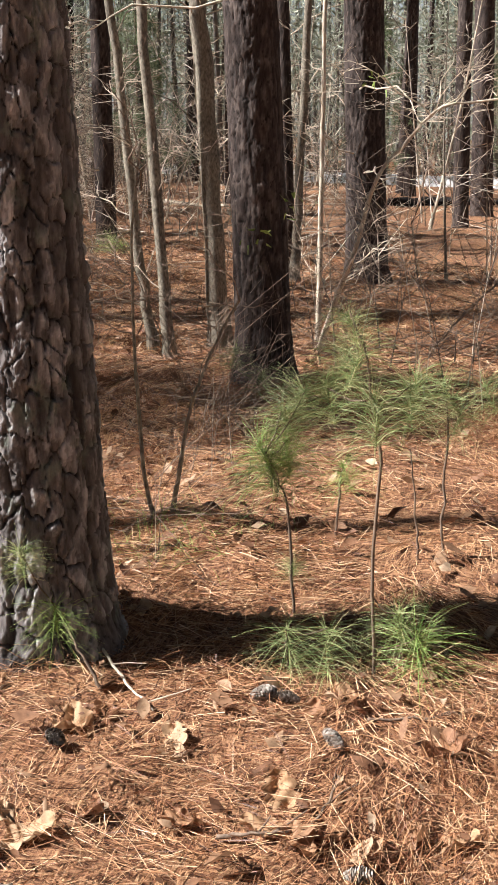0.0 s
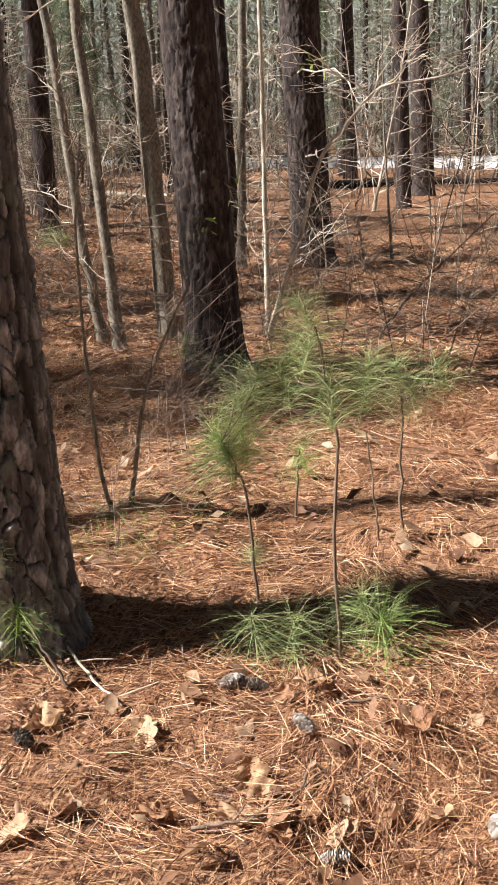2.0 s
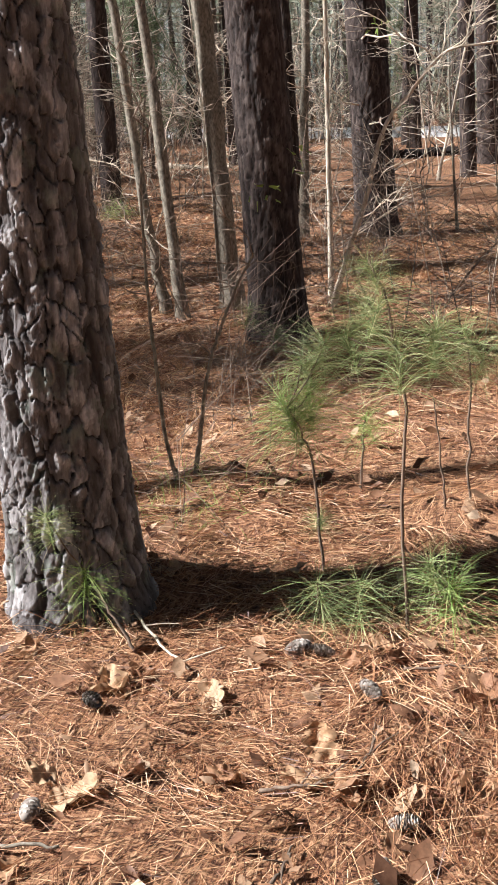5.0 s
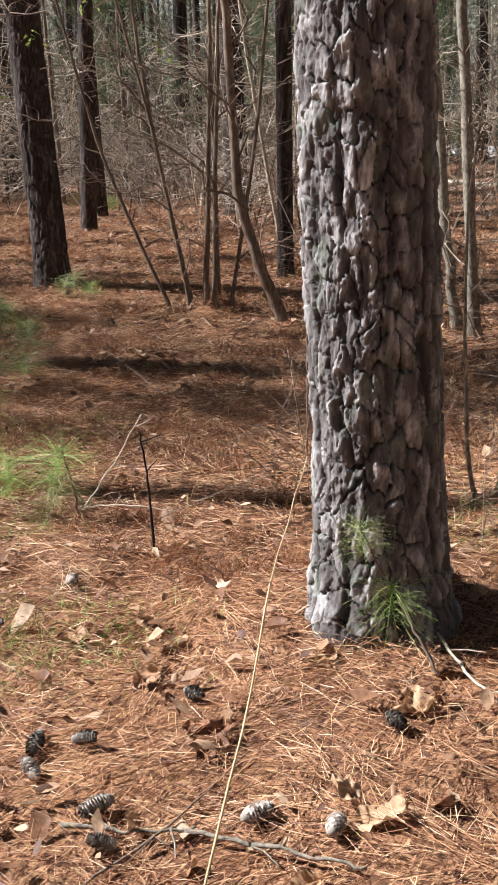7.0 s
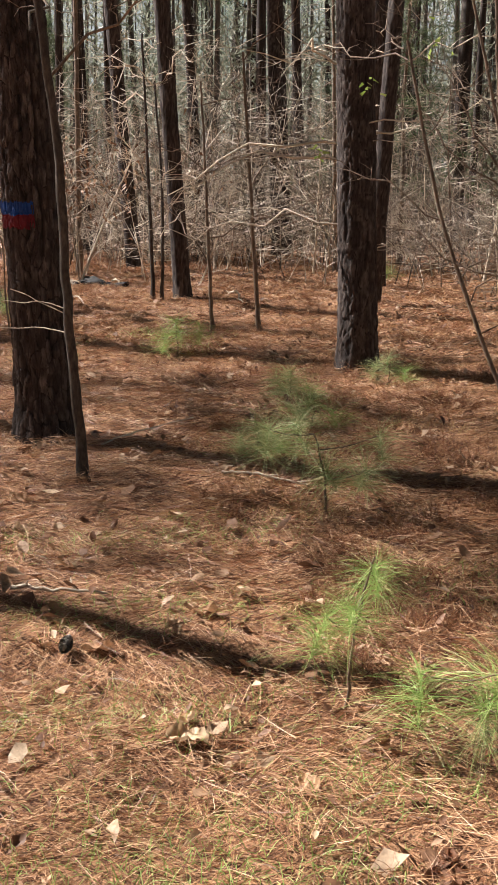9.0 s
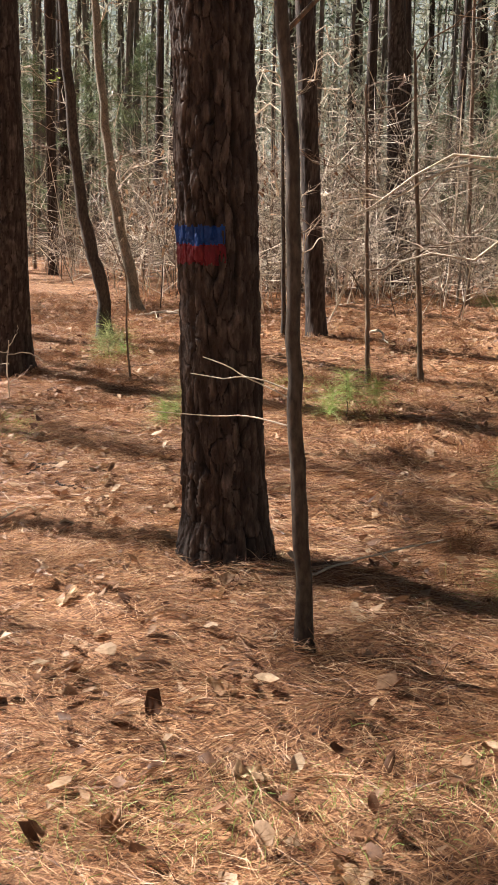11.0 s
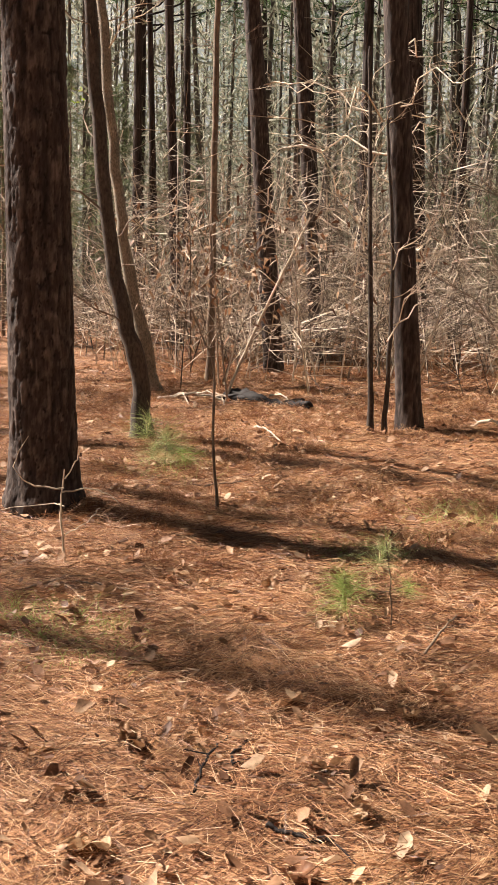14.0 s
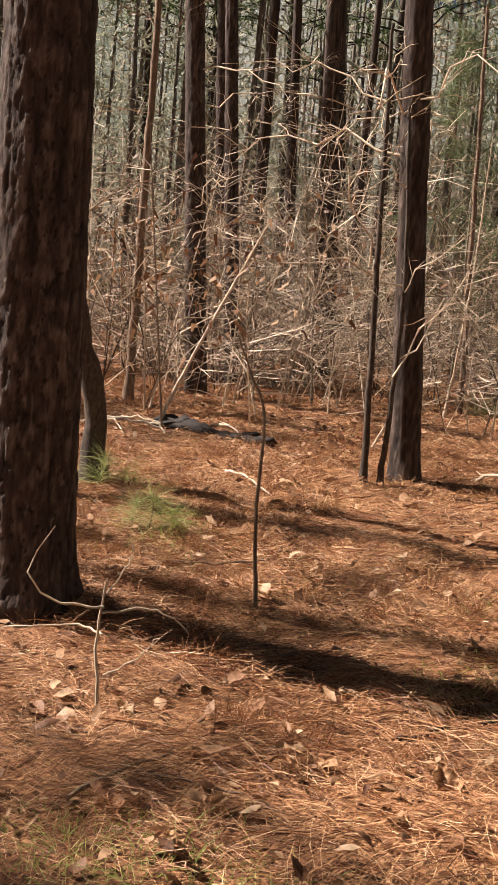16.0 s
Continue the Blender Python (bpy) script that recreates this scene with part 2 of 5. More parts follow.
def gather(pieces):
    vs, fs, o = [], [], 0
    for v, f in pieces:
        vs.append(v)
        fs.append(np.asarray(f) + o)
        o += len(v)
    return np.concatenate(vs), np.concatenate(fs)


def blades(base, direction, length, width, droop=0.0, seed=0, segments=1, curl=0.0):
    """Thin ribbons from base points along directions: arrays in, vertices and quads out."""
    r = np.random.default_rng(seed)
    n = len(base)
    d = direction / (np.linalg.norm(direction, axis=1)[:, None] + 1e-9)
    side = np.cross(d, r.normal(size=(n, 3)))
    side /= np.linalg.norm(side, axis=1)[:, None] + 1e-9
    bend = np.stack([-d[:, 1], d[:, 0], 0 * d[:, 0]], -1) * (r.normal(0, 1, n) * length * curl)[:, None]
    rows = []
    for k in range(segments + 1):
        s = k / segments
        c = base + d * (length * s)[:, None] + bend * s * s
        c[:, 2] -= droop * length * s * s
        w = width * (1 - 0.6 * s) / 2
        rows += [c - side * w[:, None], c + side * w[:, None]]
    v = np.stack(rows, 1)
    m = 2 * (segments + 1)
    f = np.array([[2 * k, 2 * k + 1, 2 * k + 3, 2 * k + 2] for k in range(segments)])
    f = (np.arange(n) * m)[:, None, None] + f[None]
    return v.reshape(-1, 3), f.reshape(-1, 4)


# ---------------------------------------------------------------- ground, litter, road
def axis_steps(lo, hi, step, far):
    mid = np.arange(lo, hi + step / 2, step)
    grow = step * np.cumsum(1.16 ** np.arange(1, 60))
    grow = grow[grow < far]
    return np.concatenate([lo - grow[::-1], mid, hi + grow])


def build_ground():
    xs, ys = axis_steps(-18, 4, 0.1, 700), axis_steps(0.5, 15, 0.1, 700)
    gx, gy = np.meshgrid(xs, ys)
    v = np.stack([gx, gy, height(gx, gy)], -1).reshape(-1, 3)
    nx, ny = len(xs), len(ys)
    i, j = np.meshgrid(np.arange(nx - 1), np.arange(ny - 1))
    f = np.stack([j * nx + i, j * nx + i + 1, (j + 1) * nx + i + 1, (j + 1) * nx + i], -1).reshape(-1, 4)
    ob = new("ground", quads_mesh("ground", v, f, GROUND, True))
    tagged(ob, "forest floor of soil under brown pine straw", "ground", kind="structure")


build_ground()


def trail_y(x):
    return np.where(x < 1, -0.42 * (x - 1), 0.0)


def litter_points(n, lo, hi, power, seed, x0=-21.0, x1=4.5):
    """Points on the forest floor beside the trail, thinning out away from it."""
    r = np.random.default_rng(seed)
    x = r.uniform(x0, x1, n)
    d = lo + (hi - lo) * r.uniform(0, 1, n) ** power
    return x, trail_y(x) + d, d, r


def build_litter(count, lo, hi, power, segments, seed, x0=-21.0, x1=4.5):
    x, y, d, r = litter_points(count, lo, hi, power, seed, x0, x1)
    n = len(x)
    swirl = value_noise(x * 1.3, y * 1.3, 11) * 7.0
    a = swirl + r.normal(0, 0.8, n)
    tilt = r.normal(0.02, 0.16, n)
    clump = np.clip(value_noise(x * 3.1, y * 3.1, 12) - 0.5, 0, 1) + np.clip(value_noise(x * 9, y * 9, 13) - 0.55, 0, 1)
    tilt = np.where(r.uniform(0, 1, n) < 0.05 + 0.1 * clump, np.abs(r.normal(0.5, 0.35, n)), tilt)
    length = r.uniform(0.08, 0.19, n)
    z = height(x, y) + r.uniform(0.0, 0.024, n) + 0.075 * clump * r.uniform(0.2, 1, n)
    direction = np.stack([np.cos(a), np.sin(a), tilt], -1)
    base = np.stack([x, y, z + np.abs(tilt) * length * 0.5 * (tilt < 0)], -1)
    width = 0.0012 + 0.00045 * d
    v, f = blades(base, direction, length, width, 0.18, seed + 1, segments, 0.3 if segments > 1 else 0.0)
    ob = new("needle_litter", quads_mesh("needle_litter", v, f, DRY))
    tagged(ob, "fallen orange brown pine needles matted over the ground", "pine straw", kind="stuff")


build_litter(290000, 0.35, 3.7, 1.0, 2, 3)
build_litter(60000, 3.0, 16.0, 1.2, 1, 7, -38.0, -20.0)
build_litter(240000, 3.4, 15.0, 1.3, 1, 5)


def build_road():
    pts = np.array([(95.0, -12.0), (40.0, 22.0), (0.0, 49.0), (-19.0, 62.0), (-39.0, 74.0), (-70.0, 90.0), (-150.0, 120.0)])
    t = np.linspace(0, len(pts) - 1, 80)
    cx, cy = np.interp(t, range(len(pts)), pts[:, 0]), np.interp(t, range(len(pts)), pts[:, 1])
    tx, ty = np.gradient(cx), np.gradient(cy)
    ln = np.hypot(tx, ty)
    rows = []
    for off in np.linspace(-2.6, 2.6, 9):
        px, py = cx - ty / ln * off, cy + tx / ln * off
        rows.append(np.stack([px, py, height(px, py) + 0.34 - 0.01 * off * off], -1))
    edge = [rows[0] - [0, 0, 0.9], *rows, rows[-1] - [0, 0, 0.9]]
    v = np.stack(edge, 1)
    m = v.shape[1]
    i, j = np.meshgrid(np.arange(len(t) - 1), np.arange(m - 1), indexing="ij")
    f = np.stack([i * m + j, i * m + j + 1, (i + 1) * m + j + 1, (i + 1) * m + j], -1).reshape(-1, 4)
    ob = new("road", quads_mesh("road", v.reshape(-1, 3), f, ROAD, True))
    tagged(ob, "pale grey gravel road behind the trees", "road", kind="structure")


build_road()

# ---------------------------------------------------------------- pines


def smooth(a, lo, hi):
    t = np.clip((a - lo) / (hi - lo), 0, 1)
    return t * t * (3 - 2 * t)


def trunk_mesh(name, mat, r0, lean, tall, fine_to, around, step, plate_w, plate_h, depth, seed, flare=0.22, curve=None):
    """A pine trunk whose bark is broken into plates by deep fissures."""
    zs = np.concatenate([np.arange(-0.12, fine_to, step), np.geomspace(fine_to, tall, 26)])
    a = np.arange(around) / around * 2 * np.pi
    A, Z = np.meshgrid(a, zs)
    radius = r0 * (1 - 0.62 * np.clip(Z, 0, None) / tall) * (1 + flare * np.exp(-np.clip(Z, 0, None) / 0.16) * (1 + 0.35 * np.cos(A * 4 + seed)))
    around_cells = max(5, round(2 * np.pi * r0 / plate_w))
    S = A * r0
    seam = np.minimum(1, np.minimum(A, 2 * np.pi - A) / 0.5)
    warp = 0.8 * (value_noise(S * 13 + seed, Z * 6, seed) - 0.5) + 0.24 * (value_noise(S * 45 + seed, Z * 22, seed + 1) - 0.5) + 0.08 * (value_noise(S * 120, Z * 80, seed + 2) - 0.5)
    warp2 = 0.7 * (value_noise(S * 16 + 40, Z * 9, seed + 4) - 0.5) + 0.16 * (value_noise(S * 50, Z * 40, seed + 7) - 0.5)
    u = A / (2 * np.pi) * around_cells + warp * seam
    v = Z / plate_h + warp2 * seam + 50
    iu, iv = np.floor(u), np.floor(v)
    f1, f2, cell, tip_u, tip_v = np.full(A.shape, 9.0), np.full(A.shape, 9.0), np.zeros(A.shape), np.zeros(A.shape), np.zeros(A.shape)
    for du in (-1, 0, 1):
        for dv in (-1, 0, 1):
            cu, cv = iu + du, iv + dv
            wrapped = np.mod(cu, around_cells)
            px = cu + 0.18 + 0.64 * lattice(wrapped, cv, seed)
            py = cv + 0.05 + 0.9 * lattice(wrapped, cv, seed + 3)
            dist = np.sqrt((u - px) ** 2 + (0.72 * (v - py)) ** 2) * 0.5 + 0.5 * np.maximum(np.abs(u - px), 0.8 * np.abs(v - py))
            nearer = dist < f1
            f2 = np.where(nearer, f1, np.minimum(f2, dist))
            cell = np.where(nearer, lattice(wrapped, cv, seed + 9), cell)
            tip_u, tip_v = np.where(nearer, u - px, tip_u), np.where(nearer, v - py, tip_v)
            f1 = np.where(nearer, dist, f1)
    steep = np.abs(tip_u) / (np.abs(tip_u) + 0.6 * np.abs(tip_v) + 0.01)
    rag = 0.05 * (value_noise(S * 150, Z * 90, seed + 12) - 0.5)
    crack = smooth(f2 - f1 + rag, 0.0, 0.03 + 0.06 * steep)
    flakes = value_noise(S * 42, Z * 17, seed + 5)
    layers = np.floor((flakes + 0.35 * value_noise(S * 150, Z * 60, seed + 8)) * 5) / 5
    tilt = (np.mod(cell * 17.3, 1) - 0.5) * tip_u + (np.mod(cell * 7.9, 1) - 0.35) * tip_v * 0.6
    run = A / (2 * np.pi) * max(3, round(around_cells / 2.2)) + 0.55 * seam * (value_noise(S * 7 + 3, Z * 4.5, seed + 14) - 0.5) + 0.22 * seam * (value_noise(S * 20, Z * 15, seed + 15) - 0.5)
    furrow = np.abs(np.mod(run, 1) - 0.5) * 2
    furrow = smooth(furrow + 0.6 * (value_noise(S * 9, Z * 5, seed + 16) - 0.35), 0.05, 0.3)
    radius = radius + depth * 0.85 * (crack - 0.8) + depth * crack * (0.5 * (cell - 0.5) + 0.4 * tilt + 0.9 * (layers - 0.5)) + depth * 0.55 * (furrow - 0.8)
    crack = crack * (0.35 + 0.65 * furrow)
    radius = radius + r0 * 0.05 * (value_noise(np.cos(A) * 1.5 + 7, Z * 1.2 + np.sin(A) * 1.5, seed + 6) - 0.5)
    radius = radius + depth * 0.16 * (value_noise(S * 260, Z * 120, seed + 11) - 0.5)
    cx, cy = lean[0] * Z, lean[1] * Z
    if curve:
        for k, (h, ox, oy) in enumerate(curve):
            w = np.exp(-((Z - h) / 0.9) ** 2)
            cx, cy = cx + ox * w, cy + oy * w
    v3 = np.stack([cx + radius * np.cos(A), cy + radius * np.sin(A), Z], -1).reshape(-1, 3)
    i, j = np.meshgrid(np.arange(len(zs) - 1), np.arange(around), indexing="ij")
    jn = (j + 1) % around
    f = np.stack([i * around + j, i * around + jn, (i + 1) * around + jn, (i + 1) * around + j], -1).reshape(-1, 4)
    me = quads_mesh(name, v3, f, mat, around < 100)
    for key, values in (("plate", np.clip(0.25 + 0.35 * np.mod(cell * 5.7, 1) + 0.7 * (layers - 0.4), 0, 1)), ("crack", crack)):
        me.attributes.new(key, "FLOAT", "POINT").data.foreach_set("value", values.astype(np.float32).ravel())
    return me


def limb_path(r, start, heading, length, rise, droop):
    s = np.linspace(0, 1, 7)
    p = np.outer(s, [math.cos(heading), math.sin(heading), 0]) * length
    p[:, 2] += rise * length * s - droop * length * s * s
    p[1:] += r.normal(0, 0.03 * length, (6, 3))
    return p + start


def crown_parts(seed, tall):
    """Limbs and needle clumps of a pine's high crown, for a tree of that height."""
    r = np.random.default_rng(seed)
    limbs, bases, dirs = [], [], []
    for k in range(18):
        h = tall * (0.62 + 0.36 * (k / 18))
        length = (tall - h) * 0.42 + r.uniform(0.5, 1.4)
        p = limb_path(r, (0, 0, h), r.uniform(0, 6.28), length, 0.35, 0.15)
        limbs.append(tube(p, np.linspace(0.045, 0.008, 7), 5))
        for c in range(8):
            q = p[min(6, int(r.uniform(2.5, 7)))] + r.normal(0, 0.3, 3)
            m = 12
            bases.append(np.repeat(q[None], m, 0))
            dirs.append(r.normal(0, 1, (m, 3)) + [0, 0, 0.35])
    b, d = np.concatenate(bases), np.concatenate(dirs)
    n = len(b)
    crown = blades(b, d, r.uniform(0.18, 0.38, n), np.full(n, 0.036), 0.2, seed)
    return gather(limbs), crown


TALL = 18.0
CROWNS = []
for s in range(3):
    lm, cr = crown_parts(40 + s, TALL)
    CROWNS.append((quads_mesh("limbs", *lm, BARK_RED), quads_mesh("crown", *cr, CROWN)))


def branch_mesh(name, seed, mat, twigs=6, droop=0.25, thick=0.008):
    """A bare branch about 1 m long with side twigs, growing along +x."""
    r = np.random.default_rng(seed)
    p = limb_path(r, (0, 0, 0), 0.0, 1.0, 0.3, droop)
    p[:, 1] += np.cumsum(r.normal(0, 0.03, 7))
    out = [tube(p, np.linspace(thick, 0.0025, 7), 4)]
    for k in range(twigs):
        at = r.uniform(0.25, 0.95) * 6
        i0 = min(5, int(at))
        q = p[i0] + (p[i0 + 1] - p[i0]) * (at - i0)
        tw = limb_path(r, q, r.choice([-1, 1]) * r.uniform(0.4, 1.2), r.uniform(0.15, 0.45), r.uniform(-0.2, 0.7), 0.2)[::2]
        out.append(tube(tw, np.linspace(0.0035, 0.0015, 4), 3))
        s2 = limb_path(r, tw[2], r.uniform(-1.5, 1.5), r.uniform(0.08, 0.2), r.uniform(0, 0.6), 0.2)[::3]
        out.append(tube(s2, np.linspace(0.0025, 0.0012, 3), 3))
    return quads_mesh(name, *gather(out), mat)


DEAD_BRANCHES = [branch_mesh("dead_branch", 300 + k, PALE, 6, 0.45) for k in range(5)]
BRANCHES = [branch_mesh("branch", 320 + k, TWIG, 7, 0.15) for k in range(6)]
PALE_BRANCHES = [branch_mesh("branch", 340 + k, PALE, 7, 0.2) for k in range(5)]


def add_branches(base, pool, count, low, high, r, lean=(0, 0), size=(0.5, 1.5), name="branch", rise=(-5, 35), out=0.0):
    for k in range(count):
        h = r.uniform(low, high)
        ob = tagged(child(name, pool[r.integers(len(pool))], base), kind="stuff")
        a = r.uniform(0, 360)
        s = r.uniform(*size)
        ob.matrix_basis = pose(lean[0] * h + out * math.cos(radians(a)), lean[1] * h + out * math.sin(radians(a)), h, 0, -r.uniform(*rise), a) @ Matrix.Diagonal((s, s, s, 1))


def pine(x, y, r0, lean, label, mat=BARK, detail=1, seed=0, plates=(0.075, 0.15), depth=0.012, flare=0.22, curve=None, limbs=4):
    around, step, top = {3: (300, 0.006, 2.75), 2: (130, 0.015, 4.4), 1: (44, 0.06, 6.5), 0: (22, 0.3, 7.0)}[detail]
    base = new("pine_tree")
    base.location = (x, y, ground_z(x, y))
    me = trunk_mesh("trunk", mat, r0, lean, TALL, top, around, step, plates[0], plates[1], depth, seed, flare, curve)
    child("trunk", me, base)
    limb_me, crown_me = CROWNS[seed % 3]
    for name, m in (("limb_whorl", limb_me), ("crown", crown_me)):
        ob = tagged(child(name, m, base), kind="stuff")
        ob.location = (lean[0] * TALL * 0.78, lean[1] * TALL * 0.78, 0)
        ob.rotation_euler = (0, 0, seed * 1.7)
    add_branches(base, DEAD_BRANCHES, limbs, 0.7, 4.6, np.random.default_rng(seed + 70), lean, (0.6, 1.7), "dead_branch", (-15, 20), 0.8 * r0)
    return tagged(base, label, "pine tree", "pines of the wood")


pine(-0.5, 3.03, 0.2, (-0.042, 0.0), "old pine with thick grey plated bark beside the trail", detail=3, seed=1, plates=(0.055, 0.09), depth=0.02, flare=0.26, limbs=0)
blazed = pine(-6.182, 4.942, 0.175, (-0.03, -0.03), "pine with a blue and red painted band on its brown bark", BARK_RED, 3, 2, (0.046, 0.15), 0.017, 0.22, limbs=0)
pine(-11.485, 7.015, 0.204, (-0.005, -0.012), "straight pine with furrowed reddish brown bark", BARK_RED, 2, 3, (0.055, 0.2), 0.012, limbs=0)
pine(-0.78, 7.08, 0.185, (-0.052, -0.013), "dark pine with rough plated bark", BARK_RED, 2, 4, (0.05, 0.12), 0.012, limbs=9)
pine(-1.02, 13.25, 0.25, (-0.05, -0.008), "thick dark pine behind thin saplings", BARK_RED, 2, 5, (0.06, 0.14), 0.013, limbs=9)
pine(-6.3, 8.4, 0.17, (-0.03, -0.025), "dark pine with grey-edged bark at a sunny patch", BARK_RED, 2, 6, (0.07, 0.16), 0.014, limbs=15)
# further pines: x, y, radius, lean
for k, (x, y, r0, lx, ly) in enumerate([
        (-5.87, 16.6, 0.165, -0.007, -0.003), (-0.58, 23.2, 0.165, -0.039, -0.003), (-0.39, 28.0, 0.28, -0.05, -0.003),
        (-3.4, 38.0, 0.24, -0.026, -0.003), (-2.12, 13.7, 0.09, -0.043, -0.01), (0.5, 45.0, 0.16, -0.034, 0.0),
        (-10.15, 13.94, 0.125, 0.035, 0.028), (-9.7, 18.0, 0.235, -0.03, -0.015), (-4.55, 10.1, 0.08, 0.002, 0.001),
        (-12.0, 11.8, 0.125, -0.06, -0.04), (-19.6, 22.9, 0.27, -0.04, -0.026), (-12.1, 16.8, 0.15, -0.019, -0.014),
        (-17.0, 15.3, 0.15, -0.06, -0.053), (-21.3, 21.6, 0.145, -0.053, -0.045), (-25.3, 20.9, 0.13, -0.021, -0.023),
        (-26.8, 32.4, 0.21, -0.039, -0.025), (-18.4, 18.06, 0.125, -0.065, -0.047), (-34.0, 48.0, 0.3, -0.06, -0.039),
        (-20.45, 12.2, 0.13, 0.003, 0.005)]):
    pine(x, y, r0, (lx, ly), "slender pine with dark brown bark", BARK_RED, 1, 20 + k, (0.07, 0.18), 0.012, 0.15, limbs=11)

# ---------------------------------------------------------------- more pines of the wood
PLACED = [(o.location.x, o.location.y) for o in scene.objects if o.name.startswith("pine_tree")]
TEMPLATES = [pine(x, y, r0, lean, "tall straight pine with brown bark", BARK_RED, 0, 50 + k, (0.09, 0.25), 0.01, 0.15, limbs=6)
             for k, (x, y, r0, lean) in enumerate([(-30.5, 24.0, 0.15, (0.0, 0.01)), (-7.5, 30.0, 0.2, (-0.02, 0.0)), (-15.0, 27.5, 0.17, (-0.03, -0.01)), (-23.5, 30.5, 0.14, (0.01, 0.0)), (4.0, 33.0, 0.18, (-0.02, 0.0))])]
PLACED += [(o.location.x, o.location.y) for o in TEMPLATES]
PLACED += [(-14.5, 15.0), (-9.5, 10.5)]


def clear_of_road(x, y):
    return abs(y - (49.0 - 0.68 * x)) > 5.5 if x > -40 else True


def scatter_pines(count, x0, x1, y0, y1, gap, seed):
    r = np.random.default_rng(seed)
    made = 0
    for _ in range(4000):
        if made == count:
            return
        x, y = r.uniform(x0, x1), r.uniform(y0, y1)
        if not clear_of_road(x, y) or min(math.hypot(x - a, y - b) for a, b in PLACED) < gap:
            continue
        PLACED.append((x, y))
        src = TEMPLATES[r.integers(len(TEMPLATES))]
        s = r.uniform(0.8, 1.35)
        copy_thing(src, pose(x, y, ground_z(x, y), 0, 0, r.uniform(0, 360)) @ Matrix.Diagonal((s, s, r.uniform(0.95, 1.25), 1)))
        made += 1


scatter_pines(40, -46, 10, 27, 62, 2.6, 51)
scatter_pines(10, -46, -27, 12, 30, 3.0, 52)
# unseen pines added on the sunny side of the trail to shade the ground
for k, (x, y, s) in enumerate([(-27.0, 2.5, 1.5), (-29.0, 4.0, 1.6), (-36.0, 6.0, 1.2), (-3.0, -6.0, 1), (5.0, -5.0, 1), (-13.0, -8.0, 1), (8.5, 4.0, 1)]):
    copy_thing(TEMPLATES[k % len(TEMPLATES)], pose(x, y, ground_z(x, y), 0, 0, 40 * k) @ Matrix.Diagonal((1.05, 1.05, s, 1)))


def shade_pine(x, y, crowns, spread, seed):
    """A tall unseen pine behind the walker, added for ground shade, with a narrow crown of one or more layers."""
    base = pine(x, y, 0.15, (0.0, 0.0), "unseen tall pine added to shade the ground, with a narrow crown", BARK_RED, 0, seed, (0.09, 0.25), 0.01, 0.15, limbs=3)
    for ob in [o for o in base.children if o.name.startswith(("crown", "limb_whorl"))]:
        ob.scale = (spread, spread, 1)
    for k in range(1, crowns):
        ob = tagged(child("crown", CROWNS[(seed + k) % 3][1], base), kind="stuff")
        ob.rotation_euler, ob.scale = (0, 0, seed + 1.3 * k), (spread, spread, 0.97 + 0.03 * (k % 2))


shade_pine(-17.4, 1.2, 6, 0.6, 62)
shade_pine(-22.7, 1.3, 2, 0.45, 64)
# out-of-view pine, placed to cast a narrow trunk shadow over the straw
pine(-8.6, 1.58, 0.11, (0.0, 0.0), "unseen thin straight pine placed beside the trail for its trunk shadow", BARK_RED, 0, 61, (0.06, 0.18), 0.008, 0.15, limbs=2)

# ---------------------------------------------------------------- hardwoods and saplings


def bent_path(r, points, n=24, wobble=0.01):
    """A smooth path through a few points, with small wobbles."""
    pts = np.asarray(points, float)
    t = np.linspace(0, len(pts) - 1, n)
    k = np.minimum(t.astype(int), len(pts) - 2)
    u = (t - k)[:, None]
    p0, p1, p2, p3 = pts[np.maximum(k - 1, 0)], pts[k], pts[k + 1], pts[np.minimum(k + 2, len(pts) - 1)]
    p = 0.5 * (2 * p1 + (p2 - p0) * u + (2 * p0 - 5 * p1 + 4 * p2 - p3) * u ** 2 + (3 * p1 - p0 - 3 * p2 + p3) * u ** 3)
    p[1:] += r.normal(0, wobble, (n - 1, 3))
    return p


def hardwood(points, r0, r1, label, mat=HARDWOOD, pool=None, branches=8, low=0.35, seed=0, size=(0.5, 1.4), name="hardwood_tree", category="tree", group="thin hardwoods"):
    """A thin broadleaf tree: a bent stem through points given above its foot, and bare branches."""
    r = np.random.default_rng(seed)
    fx, fy = points[0][:2]
    z0 = ground_z(fx, fy)
    base = new(name)
    base.location = (fx, fy, z0)
    p = bent_path(r, [(x - fx, y - fy, z) for x, y, z in points], 26, r0 * 0.12)
    p[0, 2] = -0.06
    s = np.linspace(0, 1, 26)
    v, f = tube(p, (r0 + (r1 - r0) * s) * (1 + 0.5 * np.exp(-s * 26)) * r.uniform(0.93, 1.07, 26), 10)
    child("trunk", quads_mesh("trunk", v, f, mat, True), base)
    for k in range(branches):
        i = int(25 * r.uniform(low, 0.99))
        ob = tagged(child("branch", (pool or BRANCHES)[r.integers(len(pool or BRANCHES))], base), kind="stuff")
        sc = r.uniform(*size)
        ob.matrix_basis = pose(*p[i], 0, -r.uniform(0, 50), r.uniform(0, 360)) @ Matrix.Diagonal((sc, sc, sc, 1))
    return tagged(base, label, category, group)


def straight(x, y, lean, h, bend=0.0):
    return [(x, y, 0), (x + lean[0] * h * 0.5 + bend, y + lean[1] * h * 0.5, h * 0.5), (x + lean[0] * h, y + lean[1] * h, h)]


